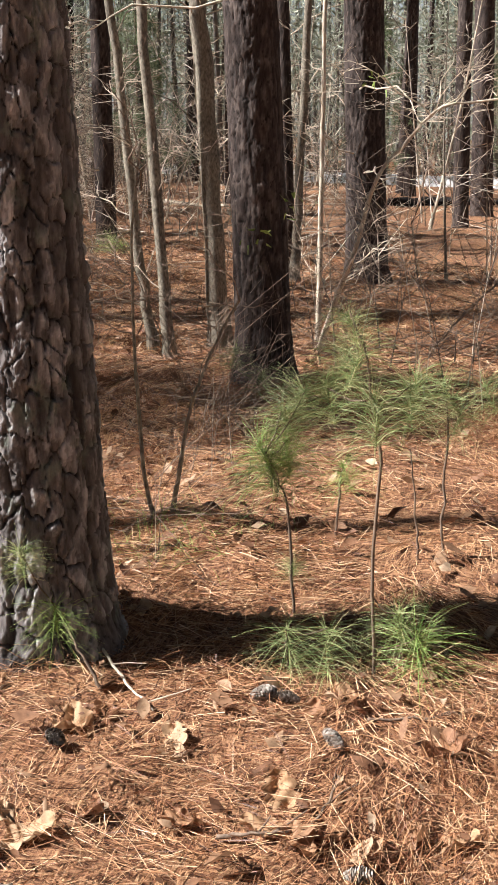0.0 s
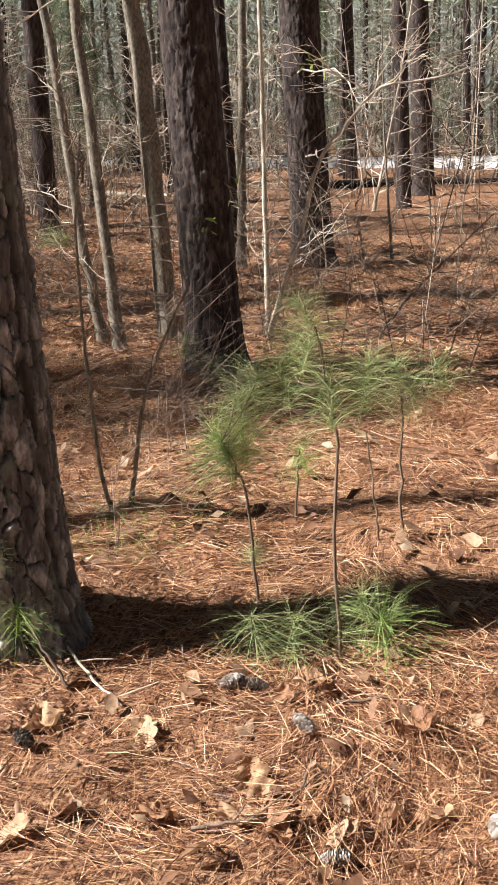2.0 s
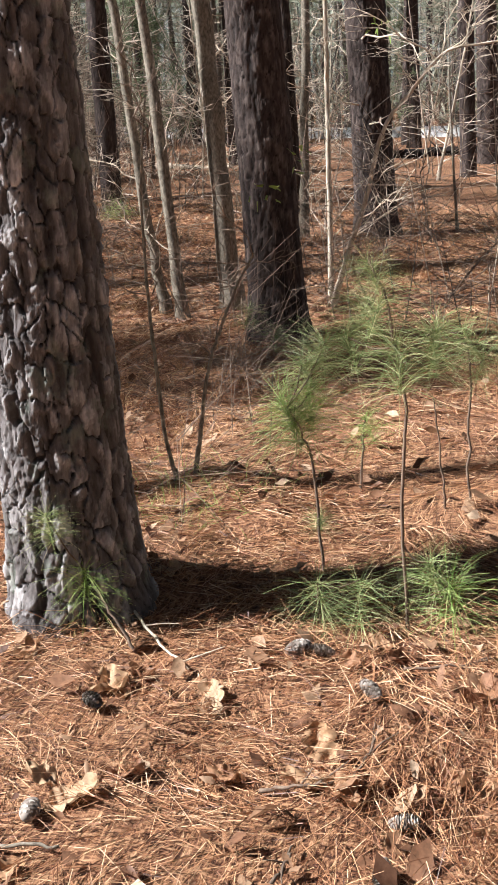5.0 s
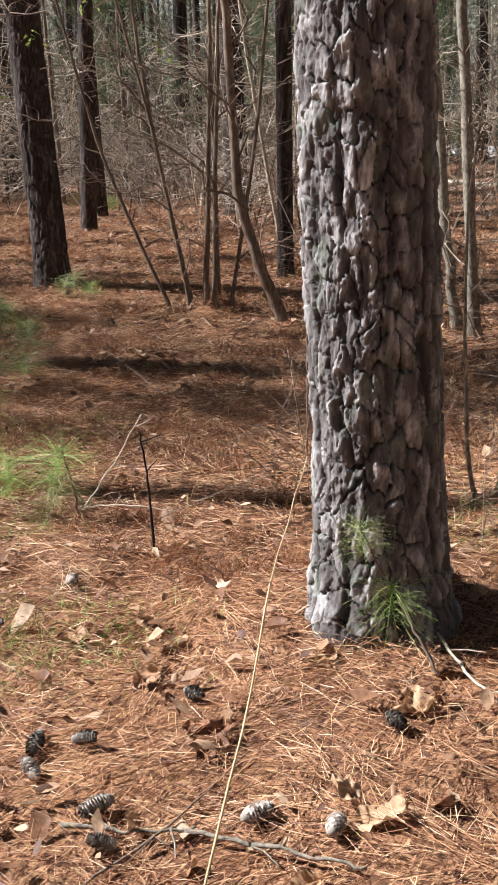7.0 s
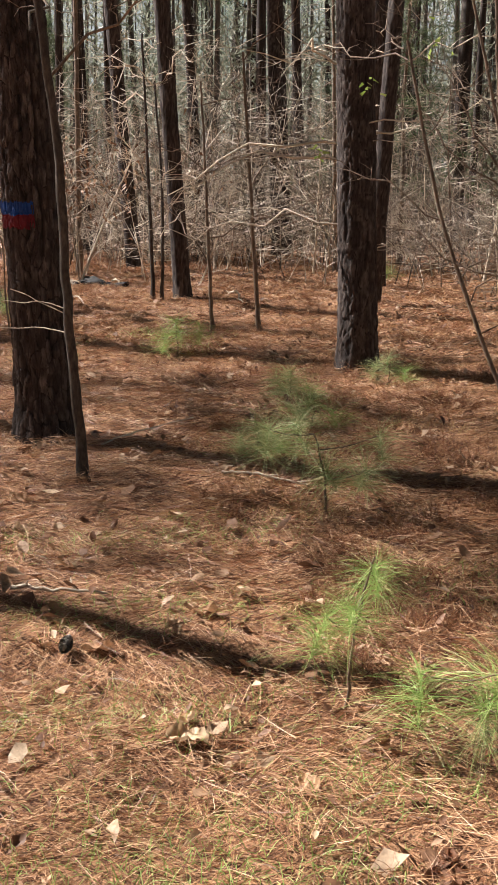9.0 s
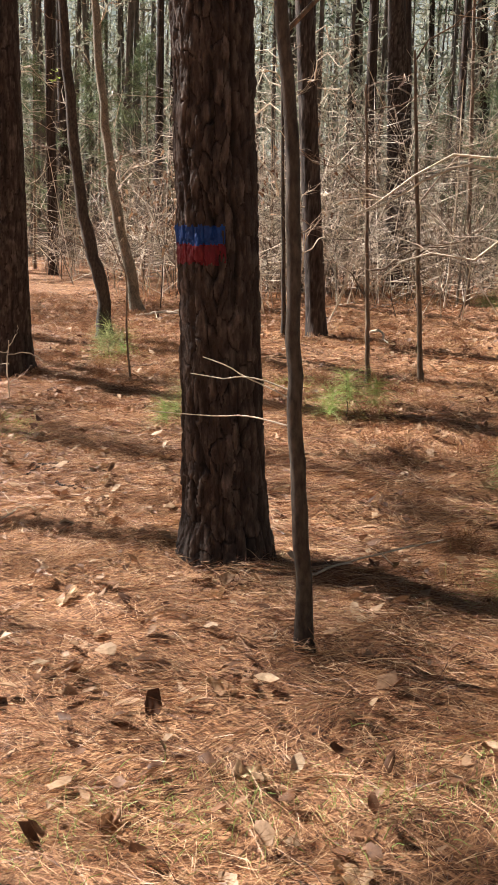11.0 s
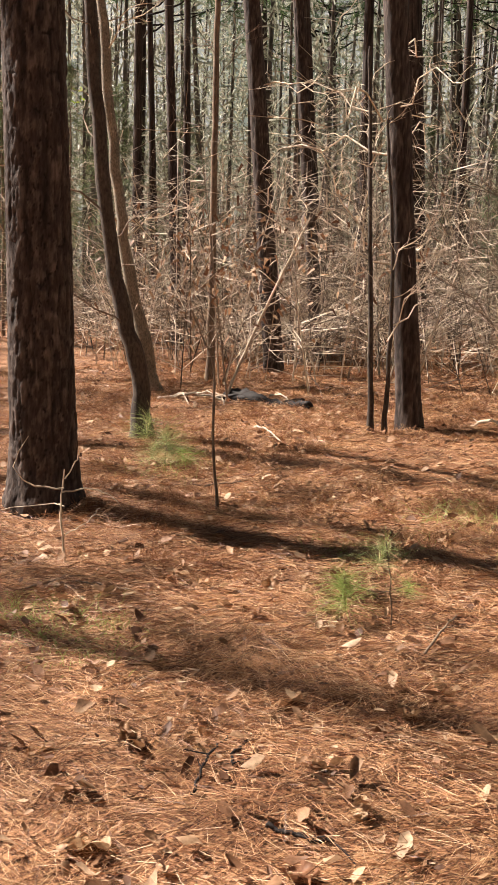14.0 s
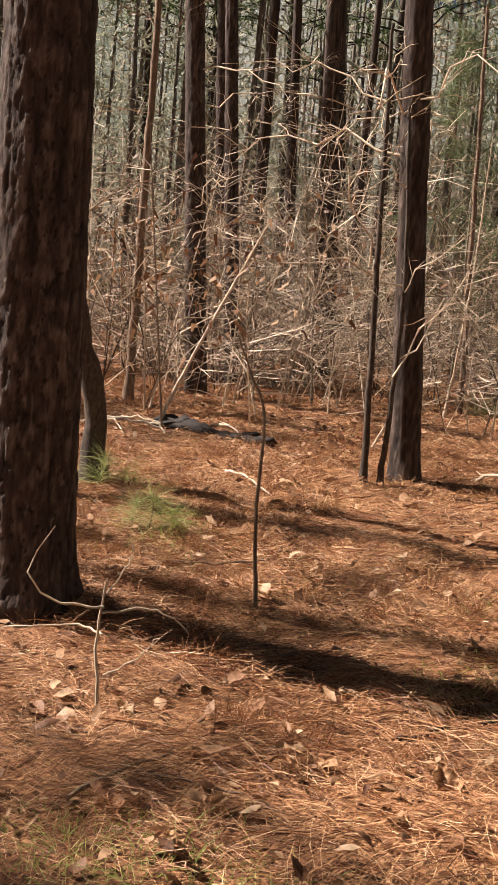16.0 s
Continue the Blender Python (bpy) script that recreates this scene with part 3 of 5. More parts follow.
hardwood(straight(-1.53, 8.52, (-0.056, -0.016), 7.5), 0.085, 0.05, "grey tan hardwood trunk beside a dark pine", pool=PALE_BRANCHES, seed=1, branches=16, low=0.12, size=(0.3, 0.9))
hardwood(straight(-1.79, 7.98, (-0.057, -0.02), 6.0, -0.03), 0.048, 0.03, "thin tan bare hardwood trunk", pool=PALE_BRANCHES, seed=2, branches=16, low=0.08, size=(0.3, 0.9))
hardwood([(-2.0, 8.18, 0), (-2.12, 8.13, 0.9), (-2.25, 8.1, 2.4), (-2.5, 8.0, 4.5), (-2.6, 8.0, 6.0)], 0.045, 0.025, "thin tan leaning hardwood trunk", pool=PALE_BRANCHES, seed=3, branches=16, low=0.08, size=(0.3, 0.9))
hardwood(straight(-0.72, 8.66, (-0.007, -0.001), 4.0), 0.024, 0.012, "slender pale bare sapling", PALE, PALE_BRANCHES, 16, 0.1, 4, (0.3, 0.9))
hardwood(straight(-1.8, 12.59, (0.03, 0.007), 6.5), 0.055, 0.03, "pale grey bare hardwood trunk", HARDWOOD, PALE_BRANCHES, 14, 0.1, 5)
hardwood([(-3.45, 7.95, 0), (-3.75, 7.8, 1.0), (-3.84, 7.75, 2.6), (-4.1, 7.6, 5.0)], 0.05, 0.025, "dark leaning stem with a crooked foot", TWIG, None, 8, 0.3, 6)
hardwood([(-13.46, 9.54, 0), (-13.48, 9.52, 0.65), (-13.56, 9.41, 1.2), (-13.64, 9.32, 1.75), (-13.71, 9.24, 2.8), (-13.78, 9.15, 4.2), (-13.9, 9.0, 6.0)], 0.09, 0.05, "dark crooked bare hardwood trunk", DARKBARK, None, 10, 0.3, 7)
hardwood([(-16.64, 12.52, 0), (-16.75, 12.38, 0.75), (-16.89, 12.23, 1.8), (-16.97, 12.12, 2.9), (-17.09, 11.99, 4.7), (-17.2, 11.9, 6.5)], 0.1, 0.05, "tan hardwood trunk bowed at the foot", HARDWOOD, PALE_BRANCHES, 10, 0.3, 8)
hardwood(straight(-17.0, 13.9, (0.007, 0.007), 7.0), 0.06, 0.03, "thin brown bare hardwood trunk", TWIG, None, 9, 0.25, 9)
hardwood([(-5.22, 4.46, 0), (-5.25, 4.44, 0.51), (-5.29, 4.43, 0.99), (-5.33, 4.43, 1.68), (-5.37, 4.38, 2.33), (-5.5, 4.2, 4.2)], 0.031, 0.019, "thin dark sapling leaning beside the painted pine", DARKBARK, None, 4, 0.7, 10)
hardwood(straight(-9.3, 10.45, (-0.05, -0.05), 3.2), 0.03, 0.012, "slender brown bare sapling", TWIG, None, 8, 0.3, 11)
hardwood(straight(-9.45, 9.8, (-0.035, -0.035), 2.8), 0.026, 0.01, "slender brown bare sapling", TWIG, None, 8, 0.3, 12)
hardwood(straight(-12.15, 11.35, (-0.027, -0.022), 3.6), 0.03, 0.014, "slender brown bare sapling", DARKBARK, PALE_BRANCHES, 7, 0.3, 13)
hardwood(straight(-12.02, 11.4, (-0.01, -0.03), 3.0, 0.08), 0.026, 0.012, "slender brown bare sapling", DARKBARK, PALE_BRANCHES, 7, 0.3, 14)
hardwood(straight(-14.6, 18.8, (-0.04, -0.012), 6.0), 0.05, 0.025, "thin brown bare hardwood trunk", TWIG, None, 8, 0.2, 15)
hardwood([(-10.85, 7.95, 0), (-10.88, 7.93, 0.45), (-10.88, 7.93, 0.92), (-10.95, 7.9, 1.12), (-11.02, 7.86, 1.3)], 0.011, 0.004, "small dark bare sapling in pine straw", TWIG, None, 4, 0.6, 16, (0.2, 0.45))
hardwood([(-15.5, 12.7, 0), (-15.2, 12.9, 0.85), (-14.85, 13.1, 1.7), (-14.6, 13.25, 2.3)], 0.022, 0.009, "pale leaning dead sapling", PALE, PALE_BRANCHES, 8, 0.2, 21, (0.4, 1.0))
hardwood([(-13.1, 13.2, 0), (-12.95, 13.3, 0.4), (-12.8, 13.4, 1.0), (-12.6, 13.5, 1.6)], 0.015, 0.007, "pale slanting dead sapling", PALE, PALE_BRANCHES, 6, 0.3, 22, (0.3, 0.8))
# bare shrub beside the plated pine
hardwood([(-0.57, 4.23, 0), (-0.61, 4.22, 0.22), (-0.63, 4.21, 0.58), (-0.64, 4.21, 0.82), (-0.64, 4.21, 1.24), (-0.6, 4.22, 1.6)], 0.011, 0.004, "slender brown sapling in a grass clump", HARDWOOD, None, 7, 0.55, 17, (0.25, 0.6))
hardwood([(-0.48, 4.22, 0), (-0.44, 4.23, 0.26), (-0.4, 4.24, 0.48), (-0.3, 4.27, 0.76), (-0.2, 4.3, 0.95)], 0.011, 0.004, "slender brown sapling in a grass clump", HARDWOOD, None, 9, 0.5, 18, (0.2, 0.5))
# arching sapling with pale sunlit twigs
hardwood([(-0.67, 8.41, 0), (-0.52, 8.44, 0.5), (-0.41, 8.46, 0.82), (-0.26, 8.49, 1.38), (-0.05, 8.53, 1.65), (0.19, 8.58, 1.91), (0.57, 8.65, 1.97), (0.95, 8.73, 2.07)], 0.024, 0.006, "arching sapling with pale bare twigs", PALE, PALE_BRANCHES, 16, 0.15, 19, (0.35, 0.9))
hardwood([(0.21, 9.08, 0), (0.48, 9.1, 0.34), (0.79, 9.13, 0.65), (1.09, 9.15, 0.95)], 0.013, 0.006, "low leaning bare branch of a shrub", TWIG, PALE_BRANCHES, 6, 0.3, 20, (0.3, 0.7))
# clump of stems
for k, (dx, dy, lx, ly, h, bend) in enumerate([(0, 0, 0.02, 0.02, 4.2, 0.05), (-0.18, 0.05, -0.12, -0.06, 3.8, -0.1), (0.12, -0.05, 0.05, 0.03, 4.5, -0.04), (0.2, 0.1, 0.12, 0.06, 3.2, 0.06), (-0.3, -0.1, -0.3, -0.14, 2.6, -0.12), (0.05, 0.15, -0.03, 0.0, 4.8, 0.05), (-0.08, -0.12, -0.2, -0.1, 3.4, 0.08)]):
    hardwood(straight(-4.25 + dx, 8.0 + dy, (lx, ly), h, bend), 0.026 - 0.002 * k, 0.01, "dark stem in a clump of bare saplings", TWIG, None, 9, 0.15, 30 + k, (0.4, 1.1), group="clump of bare saplings")

SAPLINGS = []
for k in range(7):
    h = 2.2 + 0.45 * k
    SAPLINGS.append(hardwood(straight(-16.0 - 1.7 * k, 14.6 + 2.2 * k, (0.06 * (-1) ** k, -0.05 + 0.02 * k), h, 0.07 * (-1) ** k), 0.012 + 0.0025 * k, 0.005, "bare understorey sapling with fine twigs",
                             (PALE, TWIG, HARDWOOD)[k % 3], (PALE_BRANCHES, BRANCHES)[k % 2], 10, 0.15, 60 + k, (0.4, 1.1), "sapling", "sapling", "understorey saplings"))


def scatter_saplings(count, x0, x1, near, far, seed):
    r = np.random.default_rng(seed)
    for _ in range(count):
        x = r.uniform(x0, x1)
        y = float(trail_y(x)) + near + (far - near) * r.uniform(0, 1) ** 0.8
        if min(math.hypot(x - a, y - b) for a, b in PLACED) < 0.4:
            continue
        s = r.uniform(0.7, 1.25)
        copy_thing(SAPLINGS[r.integers(7)], pose(x, y, ground_z(x, y), r.uniform(-6, 6), r.uniform(-6, 6), r.uniform(0, 360)) @ Matrix.Diagonal((s, s, s, 1)))


scatter_saplings(44, -31, -12.5, 8.3, 17, 71)
scatter_saplings(26, -13, -6, 10, 20, 72)
scatter_saplings(22, -9, 3, 11, 24, 73)

# ---------------------------------------------------------------- far woods


def prisms(base, tip, r0, r1, sides=3):
    """Many straight tapered sticks at once."""
    d = tip - base
    d = d / (np.linalg.norm(d, axis=1)[:, None] + 1e-9)
    side = np.cross(d, np.array([0.37, 0.51, 0.2]) + 0 * d)
    side /= np.linalg.norm(side, axis=1)[:, None] + 1e-9
    up = np.cross(d, side)
    a = np.arange(sides) / sides * 2 * np.pi
    ring = np.cos(a)[None, :, None] * side[:, None] + np.sin(a)[None, :, None] * up[:, None]
    v = np.stack([base[:, None] + ring * r0[:, None, None], tip[:, None] + ring * r1[:, None, None]], 1)
    f = np.array([[j, (j + 1) % sides, sides + (j + 1) % sides, sides + j] for j in range(sides)])
    f = (np.arange(len(base)) * 2 * sides)[:, None, None] + f[None]
    return v.reshape(-1, 3), f.reshape(-1, 4)


def ring_points(r, n, lo, hi):
    """Points round the clearing, denser on the side that is walked along."""
    front = r.uniform(0, 1, n) < 0.88
    a = np.where(front, r.uniform(radians(70), radians(165), n), r.uniform(radians(165), radians(430), n))
    d = lo + (hi - lo) * r.uniform(0, 1, n)
    x, y = -6 + d * np.cos(a), 4 + d * np.sin(a)
    return x, y


def build_far_trunks():
    r = np.random.default_rng(81)
    x, y = ring_points(r, 1100, 42, 125)
    side = y - (49.0 - 0.68 * x)
    keep = (np.abs(side) > 3.5) & ((side > 0) | (x < -26) | (r.uniform(0, 1, len(x)) < 0.3))
    x, y = x[keep], y[keep]
    n = len(x)
    base = np.stack([x, y, height(x, y) - 0.2], -1)
    h = r.uniform(14, 24, n)
    tip = base + np.stack([r.normal(0, 0.03, n) * h, r.normal(0, 0.03, n) * h, h], -1)
    v, f = prisms(base, tip, r.uniform(0.05, 0.24, n), np.full(n, 0.03), 6)
    tagged(new("far_trunks", quads_mesh("far_trunks", v, f, FARBARK, True)), "grey brown trunks of the distant wood", "far woods", kind="stuff")


FARBARK = plain_bark("far_bark", (0.07, 0.056, 0.046), (0.22, 0.185, 0.155), 6)


def build_thicket(name, n, x0, x1, near, far, tall, twigs, fine, mat, seed, power=0.9):
    """Fine bare stems and twigs of the understorey."""
    r = np.random.default_rng(seed)
    x = r.uniform(x0, x1, n)
    y = trail_y(x) + near + (far - near) * r.uniform(0, 1, n) ** power
    keep = (value_noise(x * 0.35, y * 0.35, seed) > 0.3) & ((y < 22) | (x < -15) | (r.uniform(0, 1, n) < 0.3)) & (np.abs(y - (49.0 - 0.68 * x)) > 5)
    x, y = x[keep], y[keep]
    n = len(x)
    h = (0.18 + 0.82 * r.uniform(0, 1, n) ** 1.6) * tall
    base = np.stack([x, y, height(x, y) - 0.02], -1)
    tip = base + np.stack([r.normal(0, 0.24, n) * h, r.normal(0, 0.24, n) * h, h], -1)
    tagged(new(name + "_stems", quads_mesh(name + "_stems", *prisms(base, tip, r.uniform(1.0, 2.6, n) * fine, np.full(n, fine * 0.6)), BARETWIG)), "thin bare stems of the understorey", "thicket", kind="stuff")
    pieces = []
    s = r.uniform(0.2, 1.0, (n, twigs, 1))
    b = (base[:, None] + (tip - base)[:, None] * s).reshape(-1, 3)
    m = n * twigs
    d = r.normal(0, 1, (m, 3)) * [1, 1, 0.4] + [0, 0, 0.4]
    d /= np.linalg.norm(d, axis=1)[:, None]
    mid = b + d * r.uniform(0.25, 0.9, m)[:, None]
    pieces.append(prisms(b, mid, np.full(m, fine), np.full(m, fine * 0.7)))
    d2 = d + r.normal(0, 0.55, (m, 3))
    pieces.append(prisms(mid, mid + d2 * r.uniform(0.15, 0.5, m)[:, None], np.full(m, fine * 0.7), np.full(m, fine * 0.4)))
    tagged(new(name, quads_mesh(name, *gather(pieces), mat)), "tangle of bare sunlit twigs in the understorey", "thicket", kind="stuff")


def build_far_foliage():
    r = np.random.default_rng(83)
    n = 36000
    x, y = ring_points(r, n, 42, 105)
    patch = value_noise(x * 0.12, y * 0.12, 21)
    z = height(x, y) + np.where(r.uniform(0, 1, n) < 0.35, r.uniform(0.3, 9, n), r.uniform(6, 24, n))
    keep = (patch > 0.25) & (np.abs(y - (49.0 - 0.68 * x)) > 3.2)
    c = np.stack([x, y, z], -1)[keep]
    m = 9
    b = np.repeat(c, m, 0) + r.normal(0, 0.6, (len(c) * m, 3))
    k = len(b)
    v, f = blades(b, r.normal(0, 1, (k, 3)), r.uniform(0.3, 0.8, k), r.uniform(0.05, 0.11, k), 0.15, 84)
    tagged(new("far_foliage", quads_mesh("far_foliage", v, f, HAZYLEAF)), "green needles of distant evergreens with haze painted into their colour", "far woods", kind="stuff")


def build_backdrop():
    """A glowing ring added far beyond the last trunks, for bright pale gaps."""
    m = bpy.data.materials.new("glowing_haze")
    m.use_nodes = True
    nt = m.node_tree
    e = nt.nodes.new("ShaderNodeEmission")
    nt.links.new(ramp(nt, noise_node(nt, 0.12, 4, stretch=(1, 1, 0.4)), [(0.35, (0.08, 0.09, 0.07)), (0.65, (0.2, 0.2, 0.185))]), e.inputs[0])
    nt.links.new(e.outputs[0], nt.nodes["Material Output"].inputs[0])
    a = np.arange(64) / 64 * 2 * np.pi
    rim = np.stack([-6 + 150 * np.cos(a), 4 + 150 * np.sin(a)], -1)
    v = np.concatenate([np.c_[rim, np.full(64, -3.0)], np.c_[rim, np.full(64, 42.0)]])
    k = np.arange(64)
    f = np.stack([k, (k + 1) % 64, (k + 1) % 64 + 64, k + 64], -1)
    tagged(new("backdrop", quads_mesh("backdrop", v, f, m)), "glowing ring added as the pale distance of the wood", "backdrop", kind="structure")


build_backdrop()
build_far_trunks()
build_thicket("thicket", 1700, -56, 8, 22, 60, 6.5, 10, 0.012, BARETWIG, 85)
build_thicket("brush", 50, -2.7, -0.3, 2.9, 5.0, 0.7, 9, 0.0017, TWIG, 96)
build_thicket("brush", 10, -0.9, 0.1, 3.9, 6.2, 0.5, 9, 0.0018, TWIG, 98)
build_thicket("brush", 290, -32, -15, 5.5, 11, 4.0, 16, 0.0066, BARETWIG, 97)
build_thicket("brush", 470, -27, -12.8, 8.6, 20, 4.6, 17, 0.0066, BARETWIG, 86)
build_thicket("brush", 150, -12.5, -7, 11.5, 22, 4.2, 16, 0.0066, BARETWIG, 87)
build_thicket("brush", 150, -9, 3.5, 9.5, 24, 3.6, 12, 0.0062, BARETWIG, 88)
build_thicket("brush", 130, -5.5, 2.5, 6.5, 10.5, 1.3, 9, 0.0034, TWIG, 89)
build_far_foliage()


def evergreen(x, y, tall, seed):
    """A young evergreen with whorls of drooping needles down to the ground."""
    r = np.random.default_rng(seed)
    base = new("evergreen_sapling")
    base.location = (x, y, ground_z(x, y))
    v, f = tube(bent_path(r, [(0, 0, -0.1), (0.05, 0, tall / 2), (0, 0.05, tall)], 10, 0.01), np.linspace(0.05, 0.008, 10), 6)
    child("trunk", quads_mesh("trunk", v, f, TWIG, True), base)
    n = 3600
    k = r.integers(0, 110, n)
    h = 0.15 + 0.85 * r.uniform(0, 1, 110) ** 0.8
    a, reach = r.uniform(0, 6.28, 110), r.uniform(0.25, 1.0, 110)
    out = reach * (1.05 - h) * tall * 0.36
    c = np.stack([np.cos(a) * out, np.sin(a) * out, h * tall + 0.1 * out], -1)[k] + r.normal(0, 0.07, (n, 3))
    v, f = blades(c, r.normal(0, 1, (n, 3)) + [0, 0, 0.2], r.uniform(0.12, 0.26, n), np.full(n, 0.012), 0.25, seed)
    tagged(child("crown", quads_mesh("crown", v, f, DEEPGREEN), base), kind="stuff")
    return tagged(base, "young evergreen with soft green needles", "evergreen", "young evergreens")


GREENS = [evergreen(-8.2, 25.0, 4.5, 1), evergreen(-10.8, 31.0, 6.5, 2), evergreen(-30.0, 19.0, 6.0, 3)]
for k, (x, y) in enumerate([(-6.0, 28.0), (-13.5, 36.0), (-4.0, 33.5), (-1.0, 41.0), (-33.0, 23.5), (-35.0, 27.0), (-28.5, 34.0), (-21.0, 29.0), (-17.5, 33.0), (-23.0, 38.0), (-31.0, 40.0), (-19.0, 27.0), (-26.0, 25.5), (-13.0, 26.0), (-12.0, 22.5), (2.5, 36.0), (-38.0, 33.0), (-15.5, 22.5)]):
    s = 0.7 + 0.13 * (k % 6)
    copy_thing(GREENS[k % 3], pose(x, y, ground_z(x, y), 0, 0, 77 * k) @ Matrix.Scale(s, 4))


def build_clinging_leaves():
    """Rusty dead leaves that still cling to a beech-like thicket, and fresh leaves on a few twigs."""
    r = np.random.default_rng(90)
    c = np.array([(-16.2, 13.2, 2.0), (-15.2, 12.4, 1.7), (-16.9, 13.6, 1.7), (-14.6, 11.9, 1.5), (-17.6, 14.0, 2.2), (-18.6, 14.6, 2.1), (-15.6, 12.9, 2.1), (-14.2, 12.6, 1.9), (-13.3, 13.2, 2.0)])
    b = np.repeat(c, 50, 0) + r.normal(0, 1, (450, 3)) * [0.6, 0.6, 0.35]
    v, f = blades(b, r.normal(0, 1, (450, 3)) - [0, 0, 0.7], r.uniform(0.05, 0.11, 450), r.uniform(0.03, 0.055, 450), 0.3, 91, 2)
    tagged(new("clinging_leaves", quads_mesh("clinging_leaves", v, f, LEAF)), "rusty dead leaves clinging to bare twigs", "leaves", kind="stuff")
    c = np.array([(-0.5, 6.6, 1.25), (-0.75, 6.7, 1.05), (-0.3, 8.4, 2.1), (-5.9, 7.9, 2.4), (-5.4, 8.1, 2.7), (-4.6, 8.0, 2.2), (-6.4, 7.9, 1.9), (-13.9, 9.2, 3.2)])
    b = np.repeat(c, 9, 0) + r.normal(0, 0.06, (72, 3))
    v, f = blades(b, r.normal(0, 1, (72, 3)), r.uniform(0.03, 0.06, 72), r.uniform(0.015, 0.03, 72), 0.2, 92, 2)
    tagged(new("spring_leaves", quads_mesh("spring_leaves", v, f, BUD)), "small fresh yellow green leaves on twigs", "leaves", kind="stuff")


build_clinging_leaves()

# ---------------------------------------------------------------- painted band
def painted_band(name, z0, z1, mat, label):
    """Paint on the bark: the trunk's own faces in a band, lifted off it by 2 mm."""
    src = [o for o in blazed.children if o.name.startswith("trunk")][0].data
    n = len(src.vertices)
    co, nor = np.empty(n * 3, np.float32), np.empty(n * 3, np.float32)
    src.vertices.foreach_get("co", co)
    src.vertex_normals.foreach_get("vector", nor)
    co, nor = co.reshape(-1, 3), nor.reshape(-1, 3)
    quads = np.empty(len(src.loops), np.int32)
    src.loops.foreach_get("vertex_index", quads)
    quads = quads.reshape(-1, 4)
    c = co[quads].mean(1)
    ang = np.degrees(np.arctan2(c[:, 1] + 0.03 * c[:, 2], c[:, 0] + 0.03 * c[:, 2])) % 360
    rough = 0.018 * (value_noise(ang * 0.5, c[:, 2] * 30, 5) - 0.5)
    keep = (c[:, 2] > z0 + rough) & (c[:, 2] < z1 + rough) & (ang > 172 + 900 * rough) & (ang < 325 + 900 * rough)
    used, inverse = np.unique(quads[keep], return_inverse=True)
    child(name, quads_mesh(name, co[used] + 0.002 * nor[used], inverse.reshape(-1, 4), mat, True), blazed, label)


painted_band("blue_band", 1.35, 1.425, BLUE, "blue painted trail mark")
painted_band("red_band", 1.272, 1.35, RED, "red painted trail mark")

# ---------------------------------------------------------------- young pines


def tuft_mesh(name, seed, count, spread, length, mat, width=0.0021):
    """A shoot's whorl of long needles round +z."""
    r = np.random.default_rng(seed)
    a = r.uniform(0, 2 * np.pi, count)
    e = r.normal(spread, 0.45, count)
    d = np.stack([np.cos(a) * np.cos(e), np.sin(a) * np.cos(e), np.sin(e)], -1)
    base = np.stack([0 * a, 0 * a, r.uniform(-0.75, 0.05, count)], -1)
    v, f = blades(base, d, length * r.uniform(0.7, 1.1, count), np.full(count, width), 0.35, seed, 3)
    return quads_mesh(name, v, f, mat)


TUFTS = {"green": [tuft_mesh("needle_tuft", 400 + k, 210, 0.5, 1.0, GREEN, 0.009) for k in range(3)],
         "bright": [tuft_mesh("needle_tuft", 410 + k, 200, 0.45, 1.0, BRIGHT, 0.009) for k in range(3)],
         "hanging": [tuft_mesh("needle_tuft", 420 + k, 170, 0.1, 1.0, GREEN, 0.009) for k in range(2)],
         "yellow": [tuft_mesh("needle_tuft", 430 + k, 90, 0.7, 1.0, DRYGRASS, 0.012) for k in range(2)]}


def young_pine(points, r0, tufts, label, seed, name="young_pine"):
    """A pine seedling: a thin stem through points above the ground, and tufts (x, y, z, size, sort)."""
    r = np.random.default_rng(seed)
    fx, fy = points[0][:2]
    base = new(name)
    base.location = (fx, fy, ground_z(fx, fy))
    p = bent_path(r, [(x - fx, y - fy, z) for x, y, z in points], 16, 0.003)
    p[0, 2] = -0.03
    v, f = tube(p, np.linspace(r0, r0 * 0.45, 16), 6)
    child("stem", quads_mesh("stem", v, f, TWIG, True), base)
    for x, y, z, size, sort in tufts:
        q = np.array([x - fx, y - fy, z])
        near = p[np.argmin(np.linalg.norm(p - q, axis=1))]
        if np.linalg.norm(near - q) > 0.05:
            v, f = tube(bent_path(r, [near, (near + q) / 2 - [0, 0, 0.02], q], 6, 0.002), np.linspace(r0 * 0.5, r0 * 0.35, 6), 5)
            child("side_shoot", quads_mesh("side_shoot", v, f, TWIG, True), base)
        ob = child("needle_tuft", TUFTS[sort][r.integers(len(TUFTS[sort]))], base)
        ob.matrix_basis = pose(*q, r.uniform(-30, 30), r.uniform(-30, 30), r.uniform(0, 360)) @ Matrix.Scale(size * 1.15, 4)
    return tagged(base, label, "young pine", "young pines")


